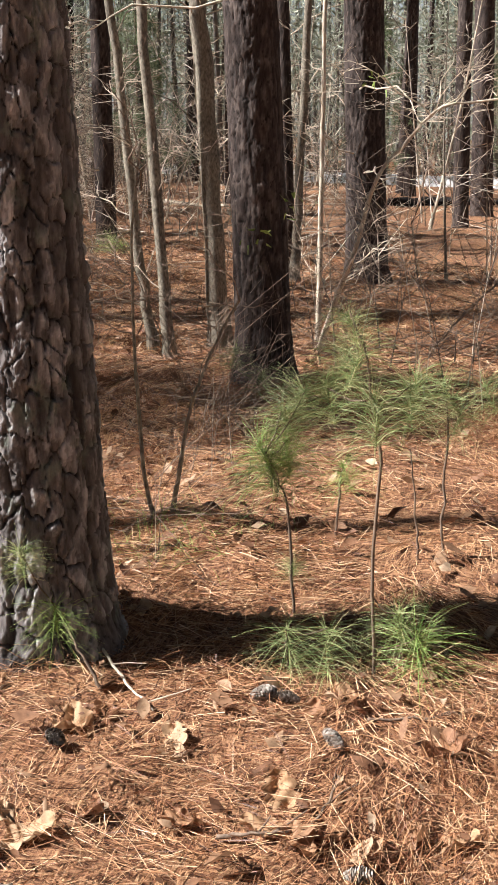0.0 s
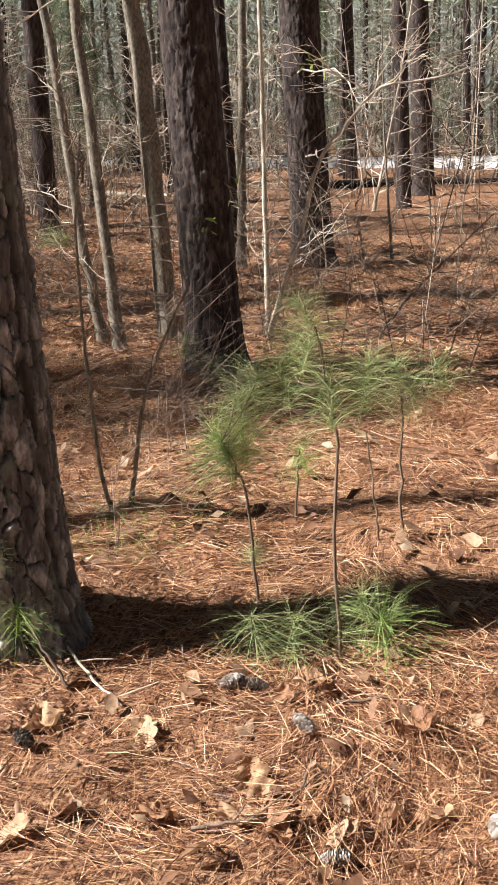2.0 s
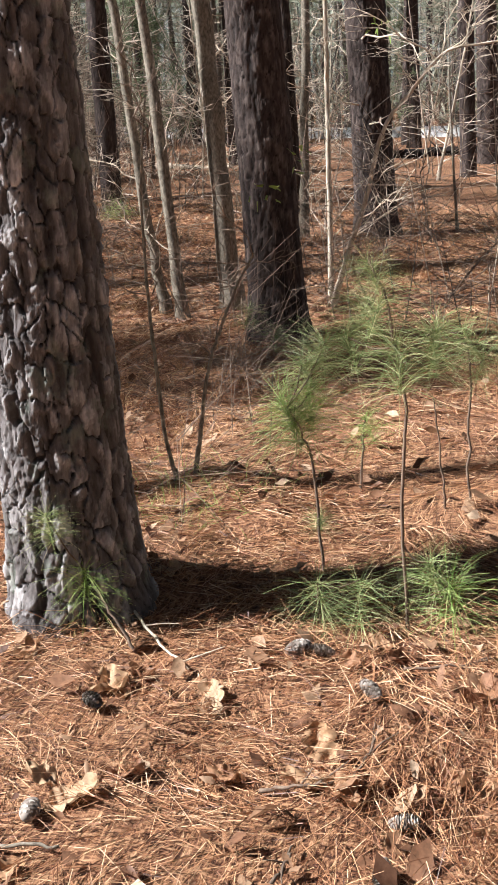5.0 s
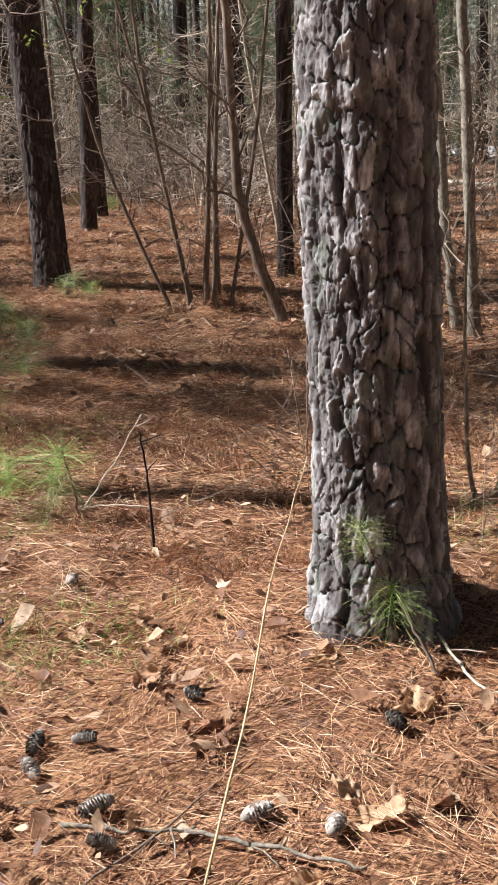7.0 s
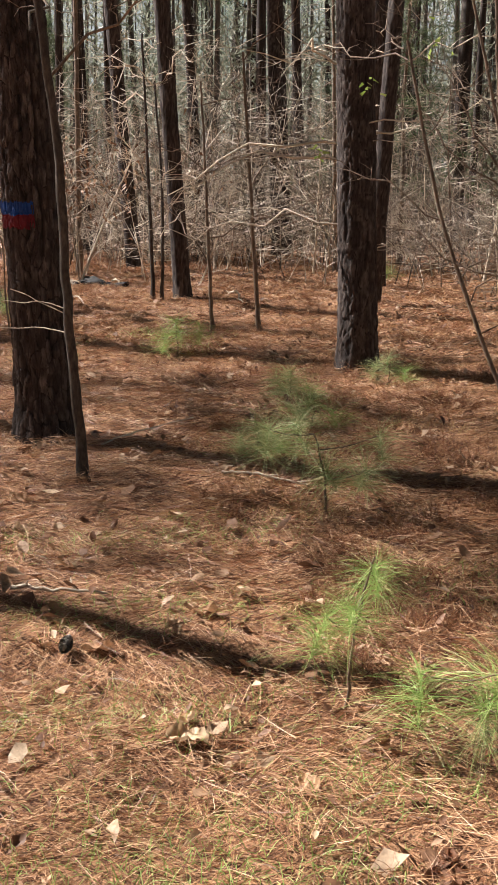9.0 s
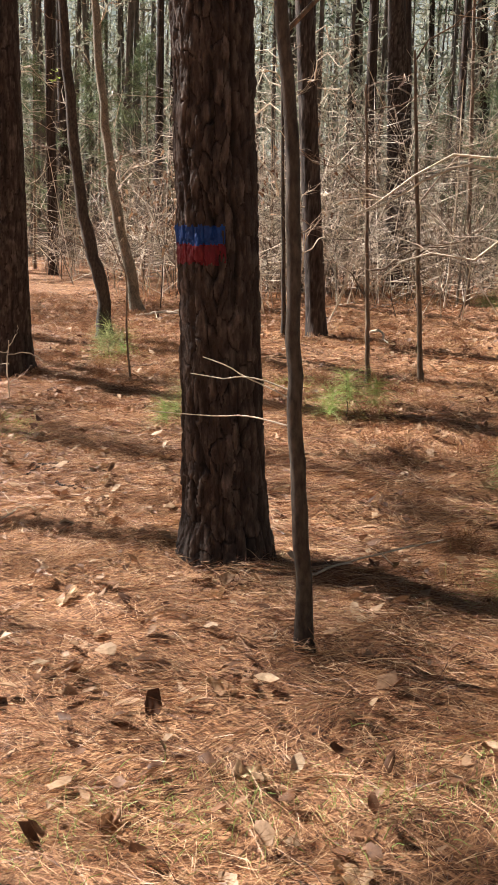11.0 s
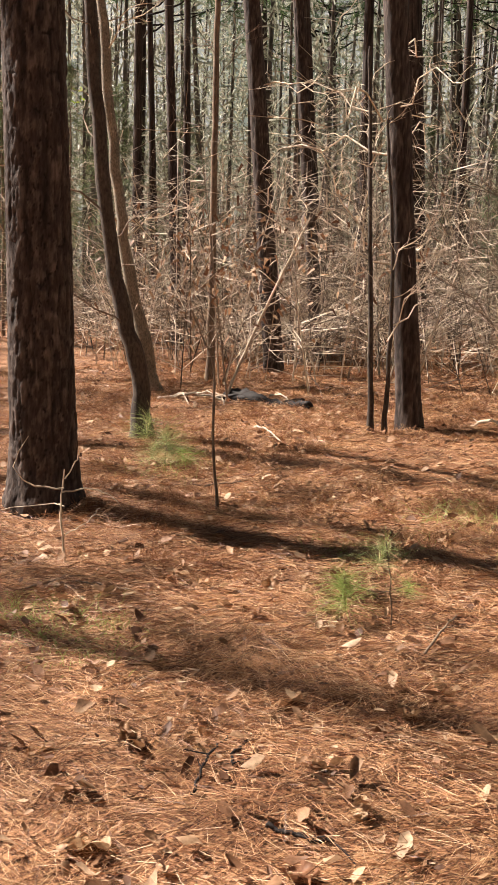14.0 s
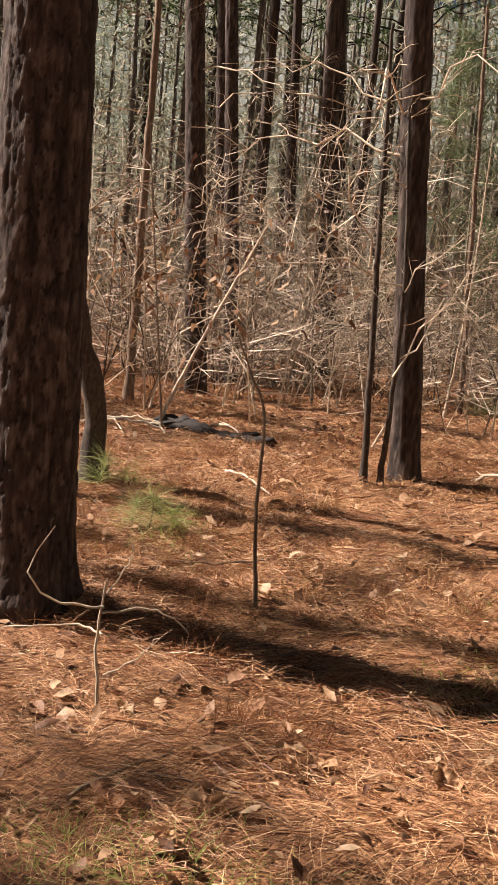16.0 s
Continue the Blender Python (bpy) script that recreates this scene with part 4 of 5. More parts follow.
young_pine([(0.58, 3.08, 0), (0.56, 3.08, 0.45), (0.57, 3.08, 0.73), (0.54, 3.08, 0.92), (0.5, 3.07, 1.08), (0.46, 3.07, 1.18)], 0.006,
           [(0.46, 3.07, 1.16, 0.1, "green"), (0.5, 3.08, 1.06, 0.15, "green"), (0.44, 3.2, 1.02, 0.13, "green"), (0.54, 3.08, 0.92, 0.17, "green"), (0.64, 3.12, 0.95, 0.15, "green"), (0.38, 3.15, 0.93, 0.14, "green"),
            (0.7, 3.1, 0.17, 0.2, "bright"), (0.64, 3.09, 0.24, 0.13, "green")], "young pine with green needle tufts in sun", 1)
young_pine([(0.23, 3.5, 0), (0.2, 3.5, 0.38), (0.17, 3.49, 0.5), (0.12, 3.48, 0.61)], 0.006,
           [(0.12, 3.48, 0.6, 0.2, "green"), (0.1, 3.46, 0.64, 0.17, "bright"), (0.19, 3.5, 0.66, 0.17, "bright"), (0.17, 3.49, 0.76, 0.15, "green"), (0.25, 3.5, 0.83, 0.14, "green"), (0.22, 3.5, 0.2, 0.08, "green")], "young pine with a drooping green plume", 2)
young_pine([(0.7, 4.09, 0), (0.69, 4.09, 0.3), (0.69, 4.09, 0.58), (0.66, 4.08, 0.71)], 0.006,
           [(0.66, 4.08, 0.71, 0.14, "green"), (0.56, 4.08, 0.73, 0.16, "green"), (0.74, 4.1, 0.6, 0.12, "green"), (0.82, 4.12, 0.7, 0.13, "green")], "young pine with sparse green tufts", 3)
young_pine([(0.23, 4.32, 0), (0.24, 4.32, 0.24), (0.25, 4.32, 0.33)], 0.006, [(0.25, 4.32, 0.33, 0.14, "bright")], "small pine seedling with a yellowish tuft", 4)
young_pine([(0.61, 4.07, 0), (0.585, 4.065, 0.24), (0.56, 4.06, 0.46)], 0.005, [], "bare brown seedling stem", 5)
young_pine([(0.3, 3.08, 0), (0.3, 3.07, 0.08), (0.3, 3.05, 0.16)], 0.006, [(0.3, 3.05, 0.16, 0.17, "hanging"), (0.43, 3.07, 0.17, 0.17, "hanging")], "low pine seedling with drooping needles", 6)
young_pine([(-0.2, 2.75, 0), (-0.3, 2.8, 0.12), (-0.39, 2.84, 0.22)], 0.006, [(-0.39, 2.84, 0.22, 0.15, "bright"), (-0.47, 2.78, 0.42, 0.1, "green")], "pine seedling leaning against the plated trunk", 7)
young_pine([(-0.95, 6.72, 0), (-0.92, 6.73, 0.2), (-0.9, 6.74, 0.31)], 0.006, [(-0.9, 6.74, 0.31, 0.16, "green"), (-0.72, 6.78, 0.16, 0.17, "green"), (-0.55, 6.82, 0.08, 0.15, "green")], "pine seedling at the foot of a dark pine", 8)
young_pine([(-1.95, 3.3, 0), (-1.98, 3.3, 0.18), (-2.03, 3.31, 0.32)], 0.006, [(-2.03, 3.31, 0.32, 0.2, "bright"), (-2.23, 3.2, 0.28, 0.18, "bright"), (-2.1, 3.3, 0.2, 0.14, "hanging")], "pine seedling with dark green tufts", 9)
young_pine([(-2.55, 3.3, 0), (-2.53, 3.3, 0.25), (-2.5, 3.34, 0.5)], 0.006, [(-2.5, 3.34, 0.47, 0.14, "bright"), (-2.53, 3.16, 0.36, 0.15, "bright"), (-2.48, 3.22, 0.38, 0.13, "bright")], "bright green pine seedling in a sun fleck", 10)
young_pine([(-3.85, 4.85, 0), (-3.86, 4.83, 0.25), (-3.9, 4.8, 0.42)], 0.007, [(-3.87, 4.82, 0.28, 0.2, "green"), (-3.96, 4.74, 0.46, 0.19, "green"), (-3.66, 5.0, 0.42, 0.18, "green"), (-4.05, 4.65, 0.44, 0.19, "green"), (-3.8, 5.1, 0.2, 0.2, "green")], "spreading young pine with shaded tufts", 11)
young_pine([(-9.0, 7.0, 0), (-9.02, 7.0, 0.06), (-9.03, 7.01, 0.1)], 0.006, [(-9.03, 7.01, 0.1, 0.18, "bright"), (-8.81, 7.23, 0.06, 0.11, "bright")], "low pine seedling beside a shadow", 12)
young_pine([(-8.62, 6.83, 0), (-8.63, 6.82, 0.2), (-8.65, 6.81, 0.38)], 0.004, [(-8.65, 6.81, 0.36, 0.14, "green"), (-8.82, 6.72, 0.18, 0.17, "bright")], "thin pine seedling with pale tufts", 13)
young_pine([(-8.05, 7.9, 0), (-8.03, 7.86, 0.2), (-8.02, 7.84, 0.35)], 0.006, [(-8.02, 7.84, 0.35, 0.22, "bright"), (-8.1, 7.78, 0.2, 0.2, "bright"), (-7.85, 8.0, 0.3, 0.2, "bright")], "young pine with yellow green needles", 14)
for k, (x, y, s) in enumerate([(-12.1, 8.6, 0.2), (-13.3, 9.5, 0.24), (-5.7, 8.0, 0.16), (-5.95, 7.05, 0.24), (-4.9, 5.5, 0.2), (-14.4, 19.3, 0.4), (-13.2, 18.4, 0.4), (-6.4, 15.8, 0.4), (-5.2, 15.2, 0.35), (-5.2, 6.4, 0.24)]):
    young_pine([(x, y, 0), (x + 0.02, y, 0.12), (x, y + 0.02, 0.24)], 0.005, [(x, y, 0.22, s, "green"), (x + 0.1, y + 0.1, 0.12, s, "bright"), (x - 0.12, y, 0.15, s * 0.9, "green")], "small green pine seedling", 20 + k)

# ---------------------------------------------------------------- grass and leaves


def build_grass(name, spots, per, size, mat, label, seed, spread=0.12, width=0.003):
    r = np.random.default_rng(seed)
    c = np.repeat(np.asarray(spots, float), per, 0)
    n = len(c)
    c = c + r.normal(0, spread, (n, 2))
    base = np.stack([c[:, 0], c[:, 1], height(c[:, 0], c[:, 1]) - 0.005], -1)
    d = np.stack([r.normal(0, 0.6, n), r.normal(0, 0.6, n), np.ones(n)], -1)
    v, f = blades(base, d, size * r.uniform(0.4, 1.15, n), np.full(n, width), 0.35, seed, 2)
    tagged(new(name, quads_mesh(name, v, f, mat)), label, "grass", kind="stuff")


def wood_spots(n, lo, hi, seed, cut=0.5):
    x, y, d, r = litter_points(n, lo, hi, 1.2, seed)
    keep = value_noise(x * 0.8, y * 0.8, 31) > cut
    return np.stack([x, y], -1)[keep]


build_grass("dry_grass", wood_spots(6500, 2.6, 15, 91, 0.42), 13, 0.15, DRYGRASS, "tufts of dry straw coloured grass", 92, 0.09, 0.004)
build_grass("rusty_grass", wood_spots(2600, 2.0, 12, 191, 0.45), 80, 0.17, RUST, "low tufts of rust coloured dead grass", 192, 0.055, 0.003)
build_grass("yellow_grass", [(-0.42, 4.0), (-0.5, 4.1), (-9.5, 8.9), (-8.5, 8.3), (-9.7, 9.1), (-9.2, 9.5), (-11.8, 8.5), (-12.1, 8.6), (-9.5, 7.8), (-4.95, 5.5), (-5.5, 6.6)], 90, 0.2, BRIGHT, "yellow green grass clumps in sun", 93, 0.2)
build_grass("short_grass", [(-3.3 + 0.17 * k, 2.5 + 0.21 * (k % 4)) for k in range(9)] + [(-9.9 + 0.2 * k, 5.6 + 0.1 * (k % 3)) for k in range(4)] + [(-4.9 + 0.23 * k, 3.1 + 0.37 * (k % 5)) for k in range(10)] + [(-2.7 + 0.16 * k, 1.9 + 0.17 * (k % 5)) for k in range(10)], 230, 0.09, BRIGHT, "short sparse green grass by the trail", 94, 0.15, 0.003)


def build_small_leaves():
    """Small dry leaves strewn over the straw, each folded along its midrib."""
    x, y, d, r = litter_points(19000, 0.6, 16, 1.15, 95)
    n = len(x)
    z = height(x, y) + 0.022 + 0.026 * r.uniform(0, 1, n)
    a, s = r.uniform(0, 2 * np.pi, n), 0.011 + 0.036 * r.uniform(0, 1, n) ** 1.6
    tilt = r.normal(0, 0.35, (n, 2))
    shape = np.array([(-1, 0, 0), (-0.35, 0.55, 0.25), (0.4, 0.5, 0.3), (1, 0, 0.12), (0.4, -0.5, 0.3), (-0.35, -0.55, 0.25), (-0.35, 0, 0), (0.4, 0, 0)])
    px = shape[None, :, 0] * s[:, None] * r.uniform(0.75, 1.3, (n, 8))
    py = shape[None, :, 1] * s[:, None] * r.uniform(0.6, 1.2, n)[:, None] * r.uniform(0.55, 1.4, (n, 8))
    pz = shape[None, :, 2] * s[:, None] * r.uniform(-0.6, 1.6, n)[:, None] + s[:, None] * r.normal(0, 0.16, (n, 8)) + px * tilt[:, :1] + py * tilt[:, 1:]
    v = np.stack([x[:, None] + px * np.cos(a)[:, None] - py * np.sin(a)[:, None], y[:, None] + px * np.sin(a)[:, None] + py * np.cos(a)[:, None], z[:, None] + pz], -1)
    tri = np.array([[0, 6, 1], [6, 7, 2], [6, 2, 1], [7, 3, 2], [0, 5, 6], [5, 4, 7], [5, 7, 6], [4, 3, 7]])
    f = (np.arange(n) * 8)[:, None, None] + tri[None]
    ob = new("leaf_litter", quads_mesh("leaf_litter", v.reshape(-1, 3), f.reshape(-1, 3), LEAF))
    tagged(ob, "small dry tan leaves strewn over the straw", "leaf litter", kind="stuff")


build_small_leaves()


def leaf_mesh(seed, lobes):
    """A dry lobed leaf about 11 cm long, curled, with a stalk."""
    r = np.random.default_rng(seed)
    nu, nv = 27, 9
    u = np.linspace(0, 1, nu)
    half = 0.034 * np.sin(np.pi * np.clip(u * 0.97 + 0.03, 0, 1)) ** 0.7 * (0.72 + 0.5 * np.abs(np.sin(u * np.pi * lobes + r.uniform(0, 3))) ** 0.7)
    w = np.linspace(-1, 1, nv)
    U, W = np.meshgrid(u, w, indexing="ij")
    x = U * 0.11 - 0.055
    y = W * half[:, None]
    z = 0.022 * (np.abs(W) ** 1.6) * (0.4 + r.uniform(0.2, 1.0) * U) + 0.014 * np.sin(U * 3.2 + r.uniform(0, 3)) + 0.007 * np.sin(U * 11 + W * 4 + r.uniform(0, 6)) + 0.006 * W * np.sin(U * 7 + r.uniform(0, 6))
    v = np.stack([x, y, z], -1).reshape(-1, 3)
    i, j = np.meshgrid(np.arange(nu - 1), np.arange(nv - 1), indexing="ij")
    f = np.stack([i * nv + j, i * nv + j + 1, (i + 1) * nv + j + 1, (i + 1) * nv + j], -1).reshape(-1, 4)
    sv, sf = tube(np.array([(-0.055, 0, z[0, 4]), (-0.075, 0.004, 0.004), (-0.095, 0.01, 0.006)]), [0.0012, 0.001, 0.0008], 4)
    return quads_mesh("dry_leaf", *gather([(v, f), (sv, sf)]), LEAF_ONE, True)


LEAVES = [leaf_mesh(500 + k, (3, 4, 3.5, 2.5, 4.5)[k]) for k in range(5)]


def strew_leaves(spots, seed, size=(0.7, 1.25)):
    r = np.random.default_rng(seed)
    for x, y in spots:
        s = r.uniform(*size)
        ob = new("dry_leaf", LEAVES[r.integers(5)])
        ob.matrix_world = pose(x, y, ground_z(x, y) + 0.014, r.normal(0, 12), r.normal(0, 16), r.uniform(0, 360)) @ Matrix.Scale(s, 4)
        tagged(ob, "dry curled tan leaf on the pine straw", "leaf", "fallen leaves")


strew_leaves([(-0.18, 2.53), (-0.14, 2.63), (0.1, 2.53), (-0.52, 2.65), (0.23, 2.22), (0.44, 2.25), (0.53, 2.21), (-0.14, 1.77), (0.51, 2.93), (0.58, 2.87), (0.45, 2.77),
              (0.77, 2.31), (0.44, 2.38), (0.85, 2.17), (0.83, 2.69), (0.94, 2.73), (-0.37, 3.31), (-0.26, 3.22)], 601)
strew_leaves([(-0.18, 2.08), (-0.09, 2.03), (-0.01, 2.16), (0.59, 2.28), (0.89, 2.34), (-5.97, 4.62), (-2.78, 2.85), (-0.61, 2.14)], 602, (0.95, 1.35))
strew_leaves([(-1.58, 3.14), (-1.43, 3.26), (-1.21, 3.29), (-1.95, 2.87), (-1.04, 2.65), (-0.52, 2.67), (-0.97, 2.36), (-0.42, 1.73), (-0.61, 1.82), (-1.35, 2.49), (-0.67, 2.17), (-0.19, 2.52),
              (-1.89, 2.8), (-1.88, 1.96), (-1.74, 2.15), (-2.35, 2.88), (-2.45, 3.12), (-1.8, 3.43), (-2.2, 3.28), (-3.58, 2.94), (-3.42, 3.06), (-2.87, 2.93), (-2.35, 3.22)], 603, (0.55, 1.1))
strew_leaves([(-4.73, 3.24), (-4.3, 3.25), (-4.71, 3.7), (-5.18, 4.02), (-3.38, 3.38), (-3.41, 3.57), (-3.49, 3.85), (-4.15, 2.87), (-4.2, 3.54), (-3.71, 3.1), (-6.82, 4.8), (-6.62, 4.99),
              (-7.28, 4.81), (-6.92, 4.49), (-6.22, 4.11), (-5.79, 4.55), (-8.08, 4.7), (-7.87, 5.45)], 604)
strew_leaves([(-8.35, 4.83), (-8.63, 4.94), (-7.65, 5.34), (-8.02, 6.33), (-9.7, 6.09), (-9.47, 5.28), (-7.42, 5.28), (-7.55, 4.96), (-7.14, 4.89), (-7.19, 5.06), (-7.21, 4.46), (-7.02, 5.37), (-6.92, 5.25),
              (-8.45, 5.17), (-8.37, 5.39), (-7.88, 5.47), (-8.36, 5.82), (-7.92, 5.77), (-7.98, 6.04), (-9.28, 6.76), (-10.39, 6.47), (-9.81, 6.11), (-9.91, 5.89), (-9.33, 6.49), (-9.15, 6.47), (-9.68, 6.66), (-9.66, 5.84)], 605)


# ---------------------------------------------------------------- cones, sticks, logs
def cone_mesh(seed):
    """A pine cone lying along +x, with rows of lifted scales."""
    r = np.random.default_rng(seed)
    s = np.linspace(0, 1, 9)
    body = tube(np.stack([s * 0.085 - 0.042, 0 * s, 0 * s], -1), 0.017 * np.sin(np.pi * (0.12 + 0.84 * s)) ** 0.7 + 0.001, 10, True)
    vs, fs, o = [], [], 0
    for ring in range(11):
        t = (ring + 0.5) / 11
        rad = 0.02 * math.sin(math.pi * (0.1 + 0.83 * t)) ** 0.75
        for k in range(9):
            a = (k + 0.5 * (ring % 2)) / 9 * 2 * math.pi + r.normal(0, 0.06)
            out = np.array([0, math.cos(a), math.sin(a)])
            side = np.array([0, -math.sin(a), math.cos(a)])
            c = np.array([t * 0.085 - 0.045, 0, 0])
            base, tip = c + out * rad * 0.55, c + out * (rad + 0.004) + np.array([0.009, 0, 0])
            w = 0.0062 * (0.5 + rad / 0.025)
            up = np.array([0.003, 0, 0]) + out * 0.0015
            vs += [base - side * w * 0.5, base + side * w * 0.5, tip + side * w, tip - side * w, tip + up + side * w * 0.5, tip + up - side * w * 0.5]
            fs += [(o, o + 1, o + 2, o + 3), (o + 3, o + 2, o + 4, o + 5), (o + 5, o + 4, o + 1, o)]
            o += 6
    return quads_mesh("pine_cone", *gather([body, (np.array(vs), np.array(fs))]), CONE)


CONES = [cone_mesh(520 + k) for k in range(3)]
for k, (x, y) in enumerate([(0.68, 2.15), (0.54, 2.6), (0.66, 1.97), (0.28, 2.83), (0.36, 2.84), (-0.21, 2.43), (-0.16, 1.95), (-0.72, 1.8), (-0.9, 1.98), (-0.96, 1.84), (-1.02, 1.93), (-0.36, 1.94), (-0.62, 1.69),
                            (-0.79, 2.34), (-1.57, 2.77), (-1.81, 2.03), (-1.6, 2.39), (-1.7, 2.28), (-3.49, 2.98), (1.05, 2.3)]):
    ob = new("pine_cone", CONES[k % 3])
    ob.matrix_world = pose(x, y, ground_z(x, y) + 0.034, 20 * k, (-14, -8, 12, 6)[k % 4], 137 * k) @ Matrix.Scale(0.8 + 0.06 * (k % 4), 4)
    tagged(ob, "open grey brown pine cone on the straw", "pine cone", "pine cones")


def stick(points, r0, mat, label, seed, name="stick", lift=0.02, category="stick"):
    """A fallen stick along points (x, y, height above the ground)."""
    r = np.random.default_rng(seed)
    pts = [(x, y, ground_z(x, y) + z + lift) for x, y, z in points]
    n = 14
    p = bent_path(r, pts, n, r0 * 0.5)
    out = [tube(p, np.linspace(r0, r0 * 0.5, n) * r.uniform(0.85, 1.15, n), 7, True)]
    for _ in range(2):
        i = r.integers(3, n - 2)
        e = p[i] + np.array([r.normal(0, 0.05), r.normal(0, 0.05), r.uniform(0.0, 0.03)]) * (1 + r0 * 20)
        out.append(tube(np.array([p[i], (p[i] + e) / 2 + r.normal(0, 0.003, 3), e]), [r0 * 0.5, r0 * 0.4, r0 * 0.25], 5))
    ob = new(name, quads_mesh(name, *gather(out), mat, True))
    return tagged(ob, label, category, "fallen sticks" if category == "stick" else "")


for k, (a, b, r0, mat) in enumerate([((-0.76, 1.71), (-0.47, 1.85), 0.007, HARDWOOD), ((-0.5, 1.84), (-0.04, 1.86), 0.007, HARDWOOD), ((-0.58, 1.57), (-0.5, 2.15), 0.004, TWIG), ((-0.3, 2.95), (0.01, 2.62), 0.006, PALE),
                                     ((0.33, 2.19), (0.5, 2.23), 0.006, TWIG), ((0.58, 2.46), (0.54, 2.26), 0.005, TWIG), ((0.42, 1.86), (0.45, 2.02), 0.005, TWIG), ((0.6, 2.82), (0.85, 2.92), 0.005, TWIG),
                                     ((-4.08, 3.16), (-3.78, 3.4), 0.009, PALE), ((-7.78, 5.09), (-7.62, 5.18), 0.008, DEADWOOD), ((-10.05, 5.85), (-10.03, 6.33), 0.008, TWIG), ((-8.24, 6.53), (-8.5, 7.3), 0.006, TWIG)]):
    stick([(*a, 0), ((a[0] + b[0]) / 2 + 0.01, (a[1] + b[1]) / 2 - 0.012, 0.012), (*b, 0.005)], r0, mat, "weathered grey brown stick on pine straw", 700 + k)
for k, (a, b, r0, mat) in enumerate([((-7.38, 4.5), (-7.36, 4.7), 0.006, PALE), ((-8.06, 5.07), (-8.33, 5.5), 0.006, DEADWOOD), ((-8.08, 5.22), (-8.2, 5.46), 0.008, DEADWOOD), ((-9.57, 6.99), (-9.3, 7.5), 0.01, DEADWOOD),
                                     ((-9.98, 6.12), (-9.68, 6.21), 0.006, TWIG), ((-11.6, 8.2), (-11.2, 8.6), 0.01, TWIG), ((-4.7, 5.0), (-4.3, 5.25), 0.009, PALE), ((-13.0, 10.6), (-12.3, 10.2), 0.012, PALE)]):
    stick([(*a, 0), ((a[0] + b[0]) / 2 - 0.015, (a[1] + b[1]) / 2 + 0.01, 0.015), (*b, 0.005)], r0, mat, "dark crooked stick on pine straw", 720 + k)
stick([(-1.48, 3.16, -0.05), (-1.49, 3.15, 0.28), (-1.51, 3.14, 0.5)], 0.006, DEADWOOD, "thin dark broken stem standing upright", 740, "dead_stem", 0.0, "stem")
stick([(-0.3, 1.55, -0.02), (-0.45, 2.05, 0.2), (-0.6, 2.5, 0.38), (-0.7, 2.9, 0.52)], 0.0035, REED, "long pale dry stalk leaning over the straw", 741, "dry_stalk", 0.0, "stalk")
stick([(-1.5, 4.5, -0.03), (-1.5, 4.5, 0.4), (-1.49, 4.5, 0.86)], 0.006, TWIG, "thin brown upright stem in straw", 742, "dead_stem", 0.0, "stem")
stick([(-2.05, 3.4, 0), (-1.93, 3.5, 0.2), (-1.81, 3.57, 0.42)], 0.005, PALE, "pale slanting dead stem beside a seedling", 743, "dead_stem", 0.0, "stem")
stick([(-2.0, 3.35, 0.05), (-1.75, 3.3, 0.09), (-1.55, 3.4, 0.08)], 0.004, PALE, "pale dead twig over the straw", 744)
stick([(-0.15, 4.75, -0.02), (-0.15, 4.75, 0.1), (-0.15, 4.75, 0.22)], 0.006, REED, "short pale upright stalk", 745, "dry_stalk", 0.0, "stalk")
stick([(-5.69, 4.97, 0.0), (-5.55, 5.15, 0.07), (-5.33, 5.41, 0.2)], 0.006, PALE, "pale dead branch resting on straw", 746)
# twiggy seedling before the reddish pine
fork = new("bare_seedling")
fork.location = (-10.43, 6.39, ground_z(-10.43, 6.39))
for k, (pts, r0) in enumerate([([(0, 0, -0.03), (-0.02, -0.01, 0.22), (-0.01, 0, 0.5)], 0.008), ([(-0.01, -0.01, 0.38), (0.12, 0.11, 0.4), (0.22, 0.2, 0.32)], 0.005), ([(-0.01, 0, 0.4), (-0.14, -0.12, 0.42), (-0.2, -0.18, 0.52), (-0.14, -0.13, 0.68)], 0.005),
                               ([(0.0, 0.0, 0.15), (0.06, 0.06, 0.2), (0.14, 0.13, 0.3)], 0.004), ([(-0.01, 0, 0.3), (-0.2, 0.05, 0.28), (-0.5, -0.1, 0.22)], 0.004), ([(0, 0, 0.45), (0.05, 0.04, 0.55), (0.06, 0.05, 0.62)], 0.004)]):
    p = bent_path(np.random.default_rng(760 + k), pts, 12, 0.004)
    child("stem" if k == 0 else "branch", quads_mesh("branch", *tube(p, np.linspace(r0, r0 * 0.4, 12), 6), PALE, True), fork)
tagged(fork, "bare pale seedling with crooked twigs", "seedling")
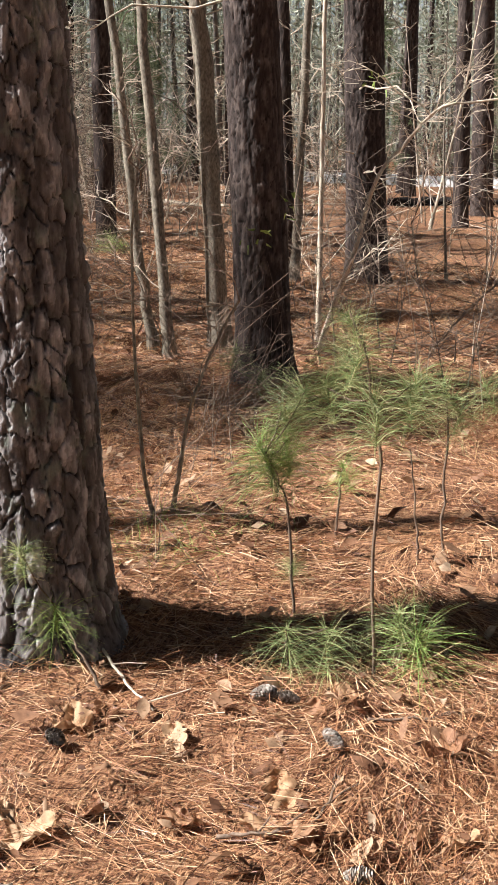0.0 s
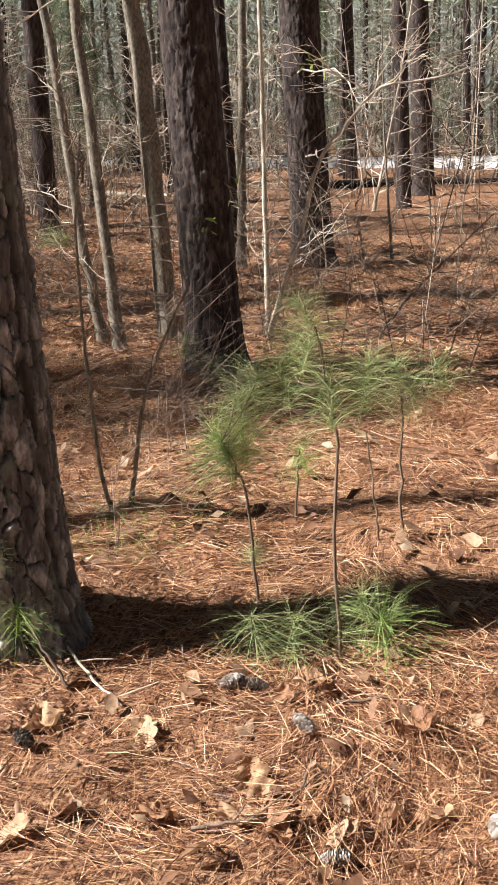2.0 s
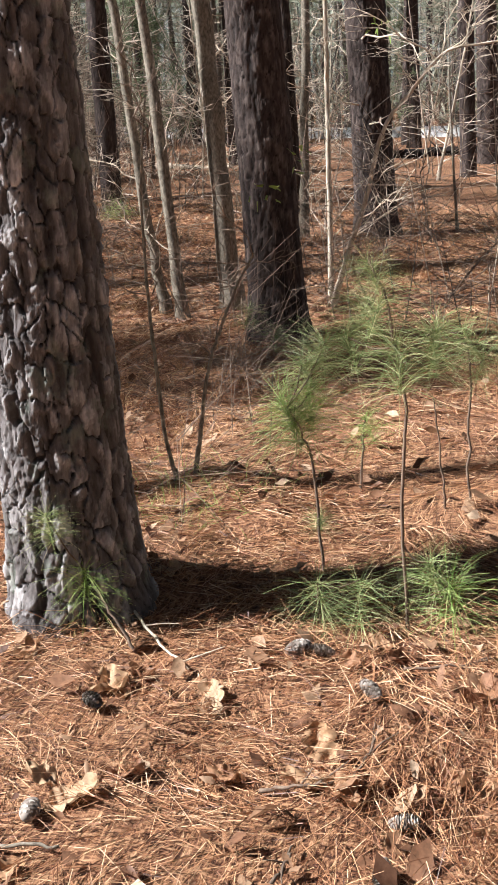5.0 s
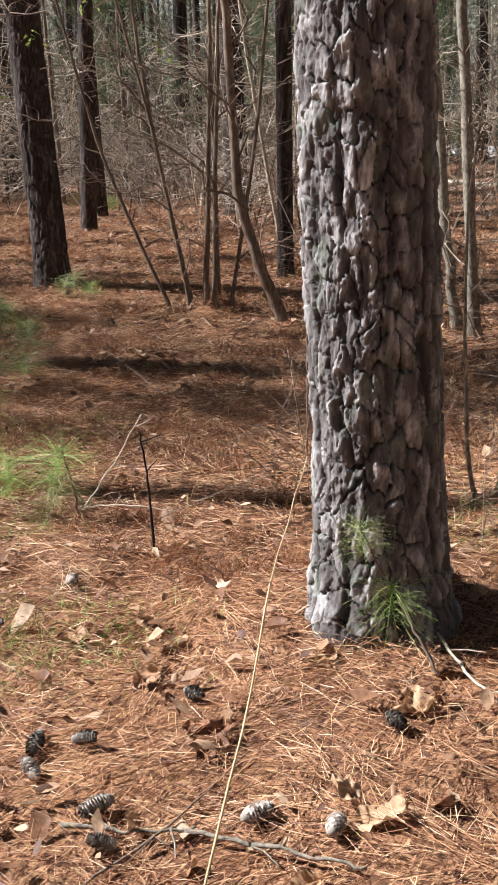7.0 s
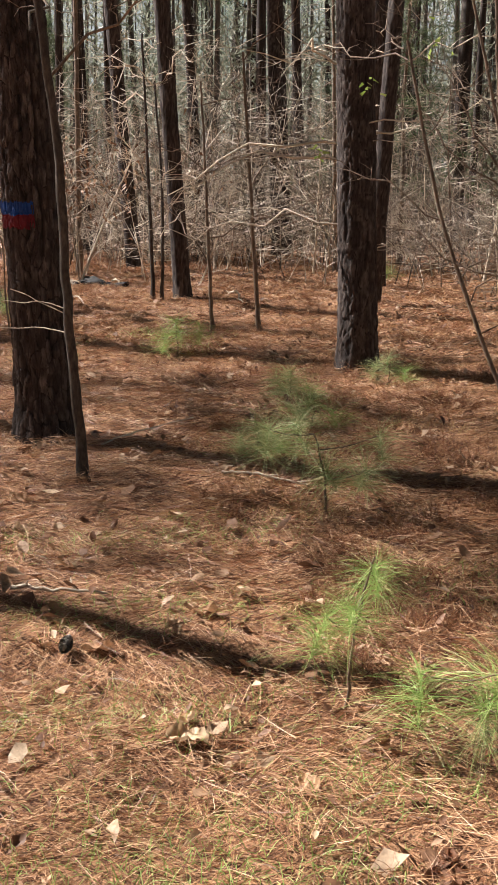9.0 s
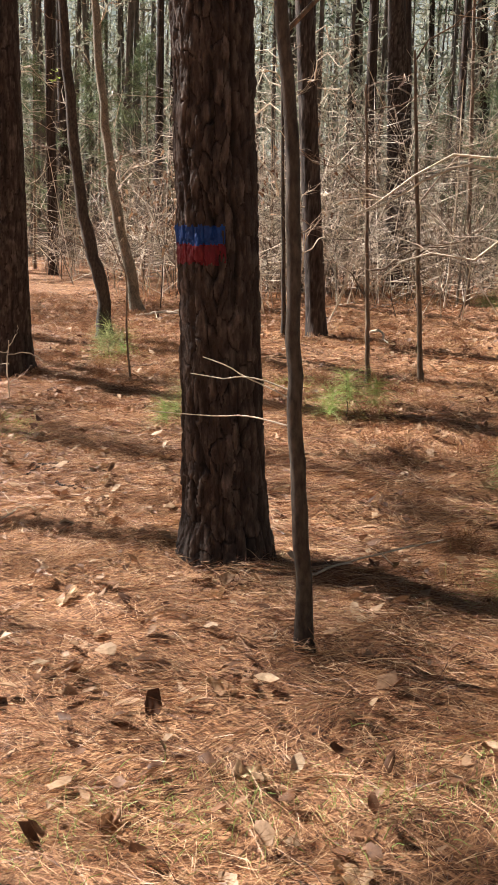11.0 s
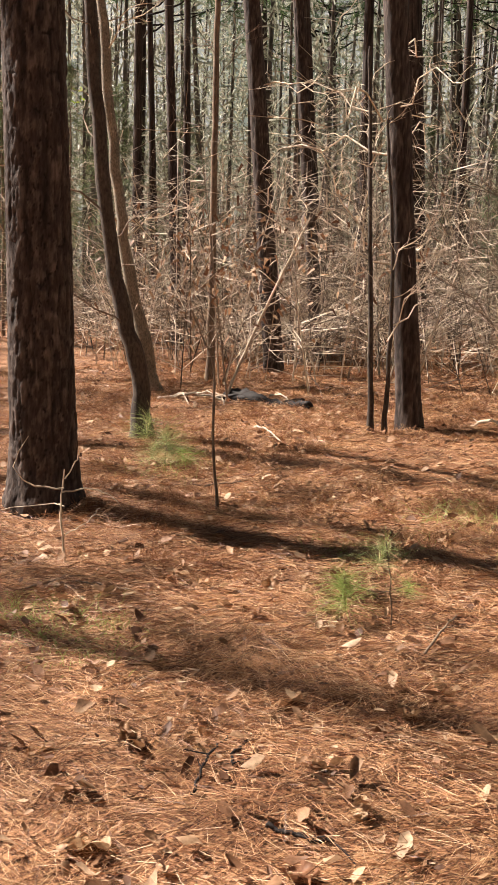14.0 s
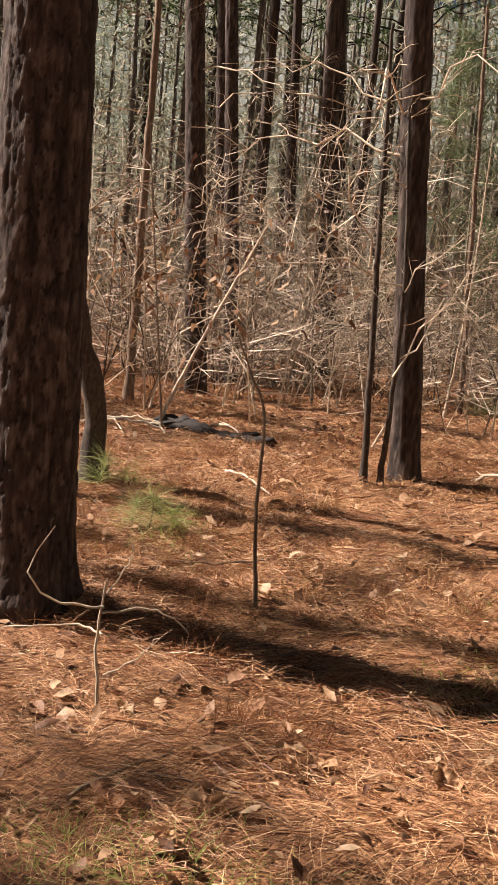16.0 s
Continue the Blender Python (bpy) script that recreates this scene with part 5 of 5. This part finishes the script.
# twigs reaching across the painted pine
for k, pts in enumerate([[(-5.29, 4.47, 0.8), (-5.46, 4.4, 0.83), (-5.6, 4.33, 0.82), (-5.82, 4.22, 0.82)], [(-5.3, 4.46, 0.93), (-5.47, 4.4, 0.97), (-5.56, 4.35, 0.96), (-5.67, 4.29, 0.97)], [(-5.3, 4.46, 0.9), (-5.47, 4.4, 0.96), (-5.57, 4.35, 1.01), (-5.63, 4.31, 1.03)]]):
    thin = [o for o in scene.objects if o.name.startswith("hardwood_tree") and abs(o.location.x + 5.22) < 0.02][0]
    p = bent_path(np.random.default_rng(780 + k), [(x + 5.22, y - 4.46, z) for x, y, z in pts], 10, 0.002)
    child("twig", quads_mesh("twig", *tube(p, np.linspace(0.0035, 0.0015, 10), 5), PALE, True), thin, "pale thin twig")


def log(a, b, r0, label, seed, mat=DEADWOOD):
    """A fallen log with a rough, tapering body."""
    r = np.random.default_rng(seed)
    n = 22
    s = np.linspace(0, 1, n)
    x, y = a[0] + (b[0] - a[0]) * s, a[1] + (b[1] - a[1]) * s
    z = np.linspace(ground_z(*a), ground_z(*b), n) + r0 * 0.4 + 0.03 * np.sin(s * 7)
    v, f = tube(np.stack([x, y, z], -1), r0 * (1 - 0.5 * s) * r.uniform(0.8, 1.2, n), 12, True)
    v[:-4] += r.normal(0, r0 * 0.13, (len(v) - 4, 3))
    ob = new("fallen_log", quads_mesh("fallen_log", v, f, mat, True))
    tagged(ob, label, "log")


log((-15.6, 12.85), (-13.5, 12.04), 0.085, "dark rotting log on straw", 800)
log((-15.5, 12.6), (-14.0, 12.5), 0.05, "thin dark rotting log in a brush pile", 804)
log((-3.25, 31.6), (2.5, 34.4), 0.16, "long dark fallen trunk", 801)
log((-9.3, 28.1), (-7.1, 28.2), 0.1, "pale fallen trunk in low green growth", 802, PALE)
for k, (a, b, r0) in enumerate([((-15.9, 11.9), (-14.9, 12.2), 0.02), ((-15.4, 12.4), (-14.7, 11.9), 0.014), ((-16.0, 12.3), (-15.1, 12.6), 0.016), ((-15.7, 12.0), (-15.0, 11.6), 0.012), ((-14.9, 12.9), (-14.2, 12.5), 0.014), ((-11.6, 12.3), (-10.9, 11.9), 0.018)]):
    stick([(*a, 0.02), ((a[0] + b[0]) / 2, (a[1] + b[1]) / 2 + 0.03, 0.09), (*b, 0.0)], r0, PALE, "pale fallen branch in a brush pile", 830 + k)
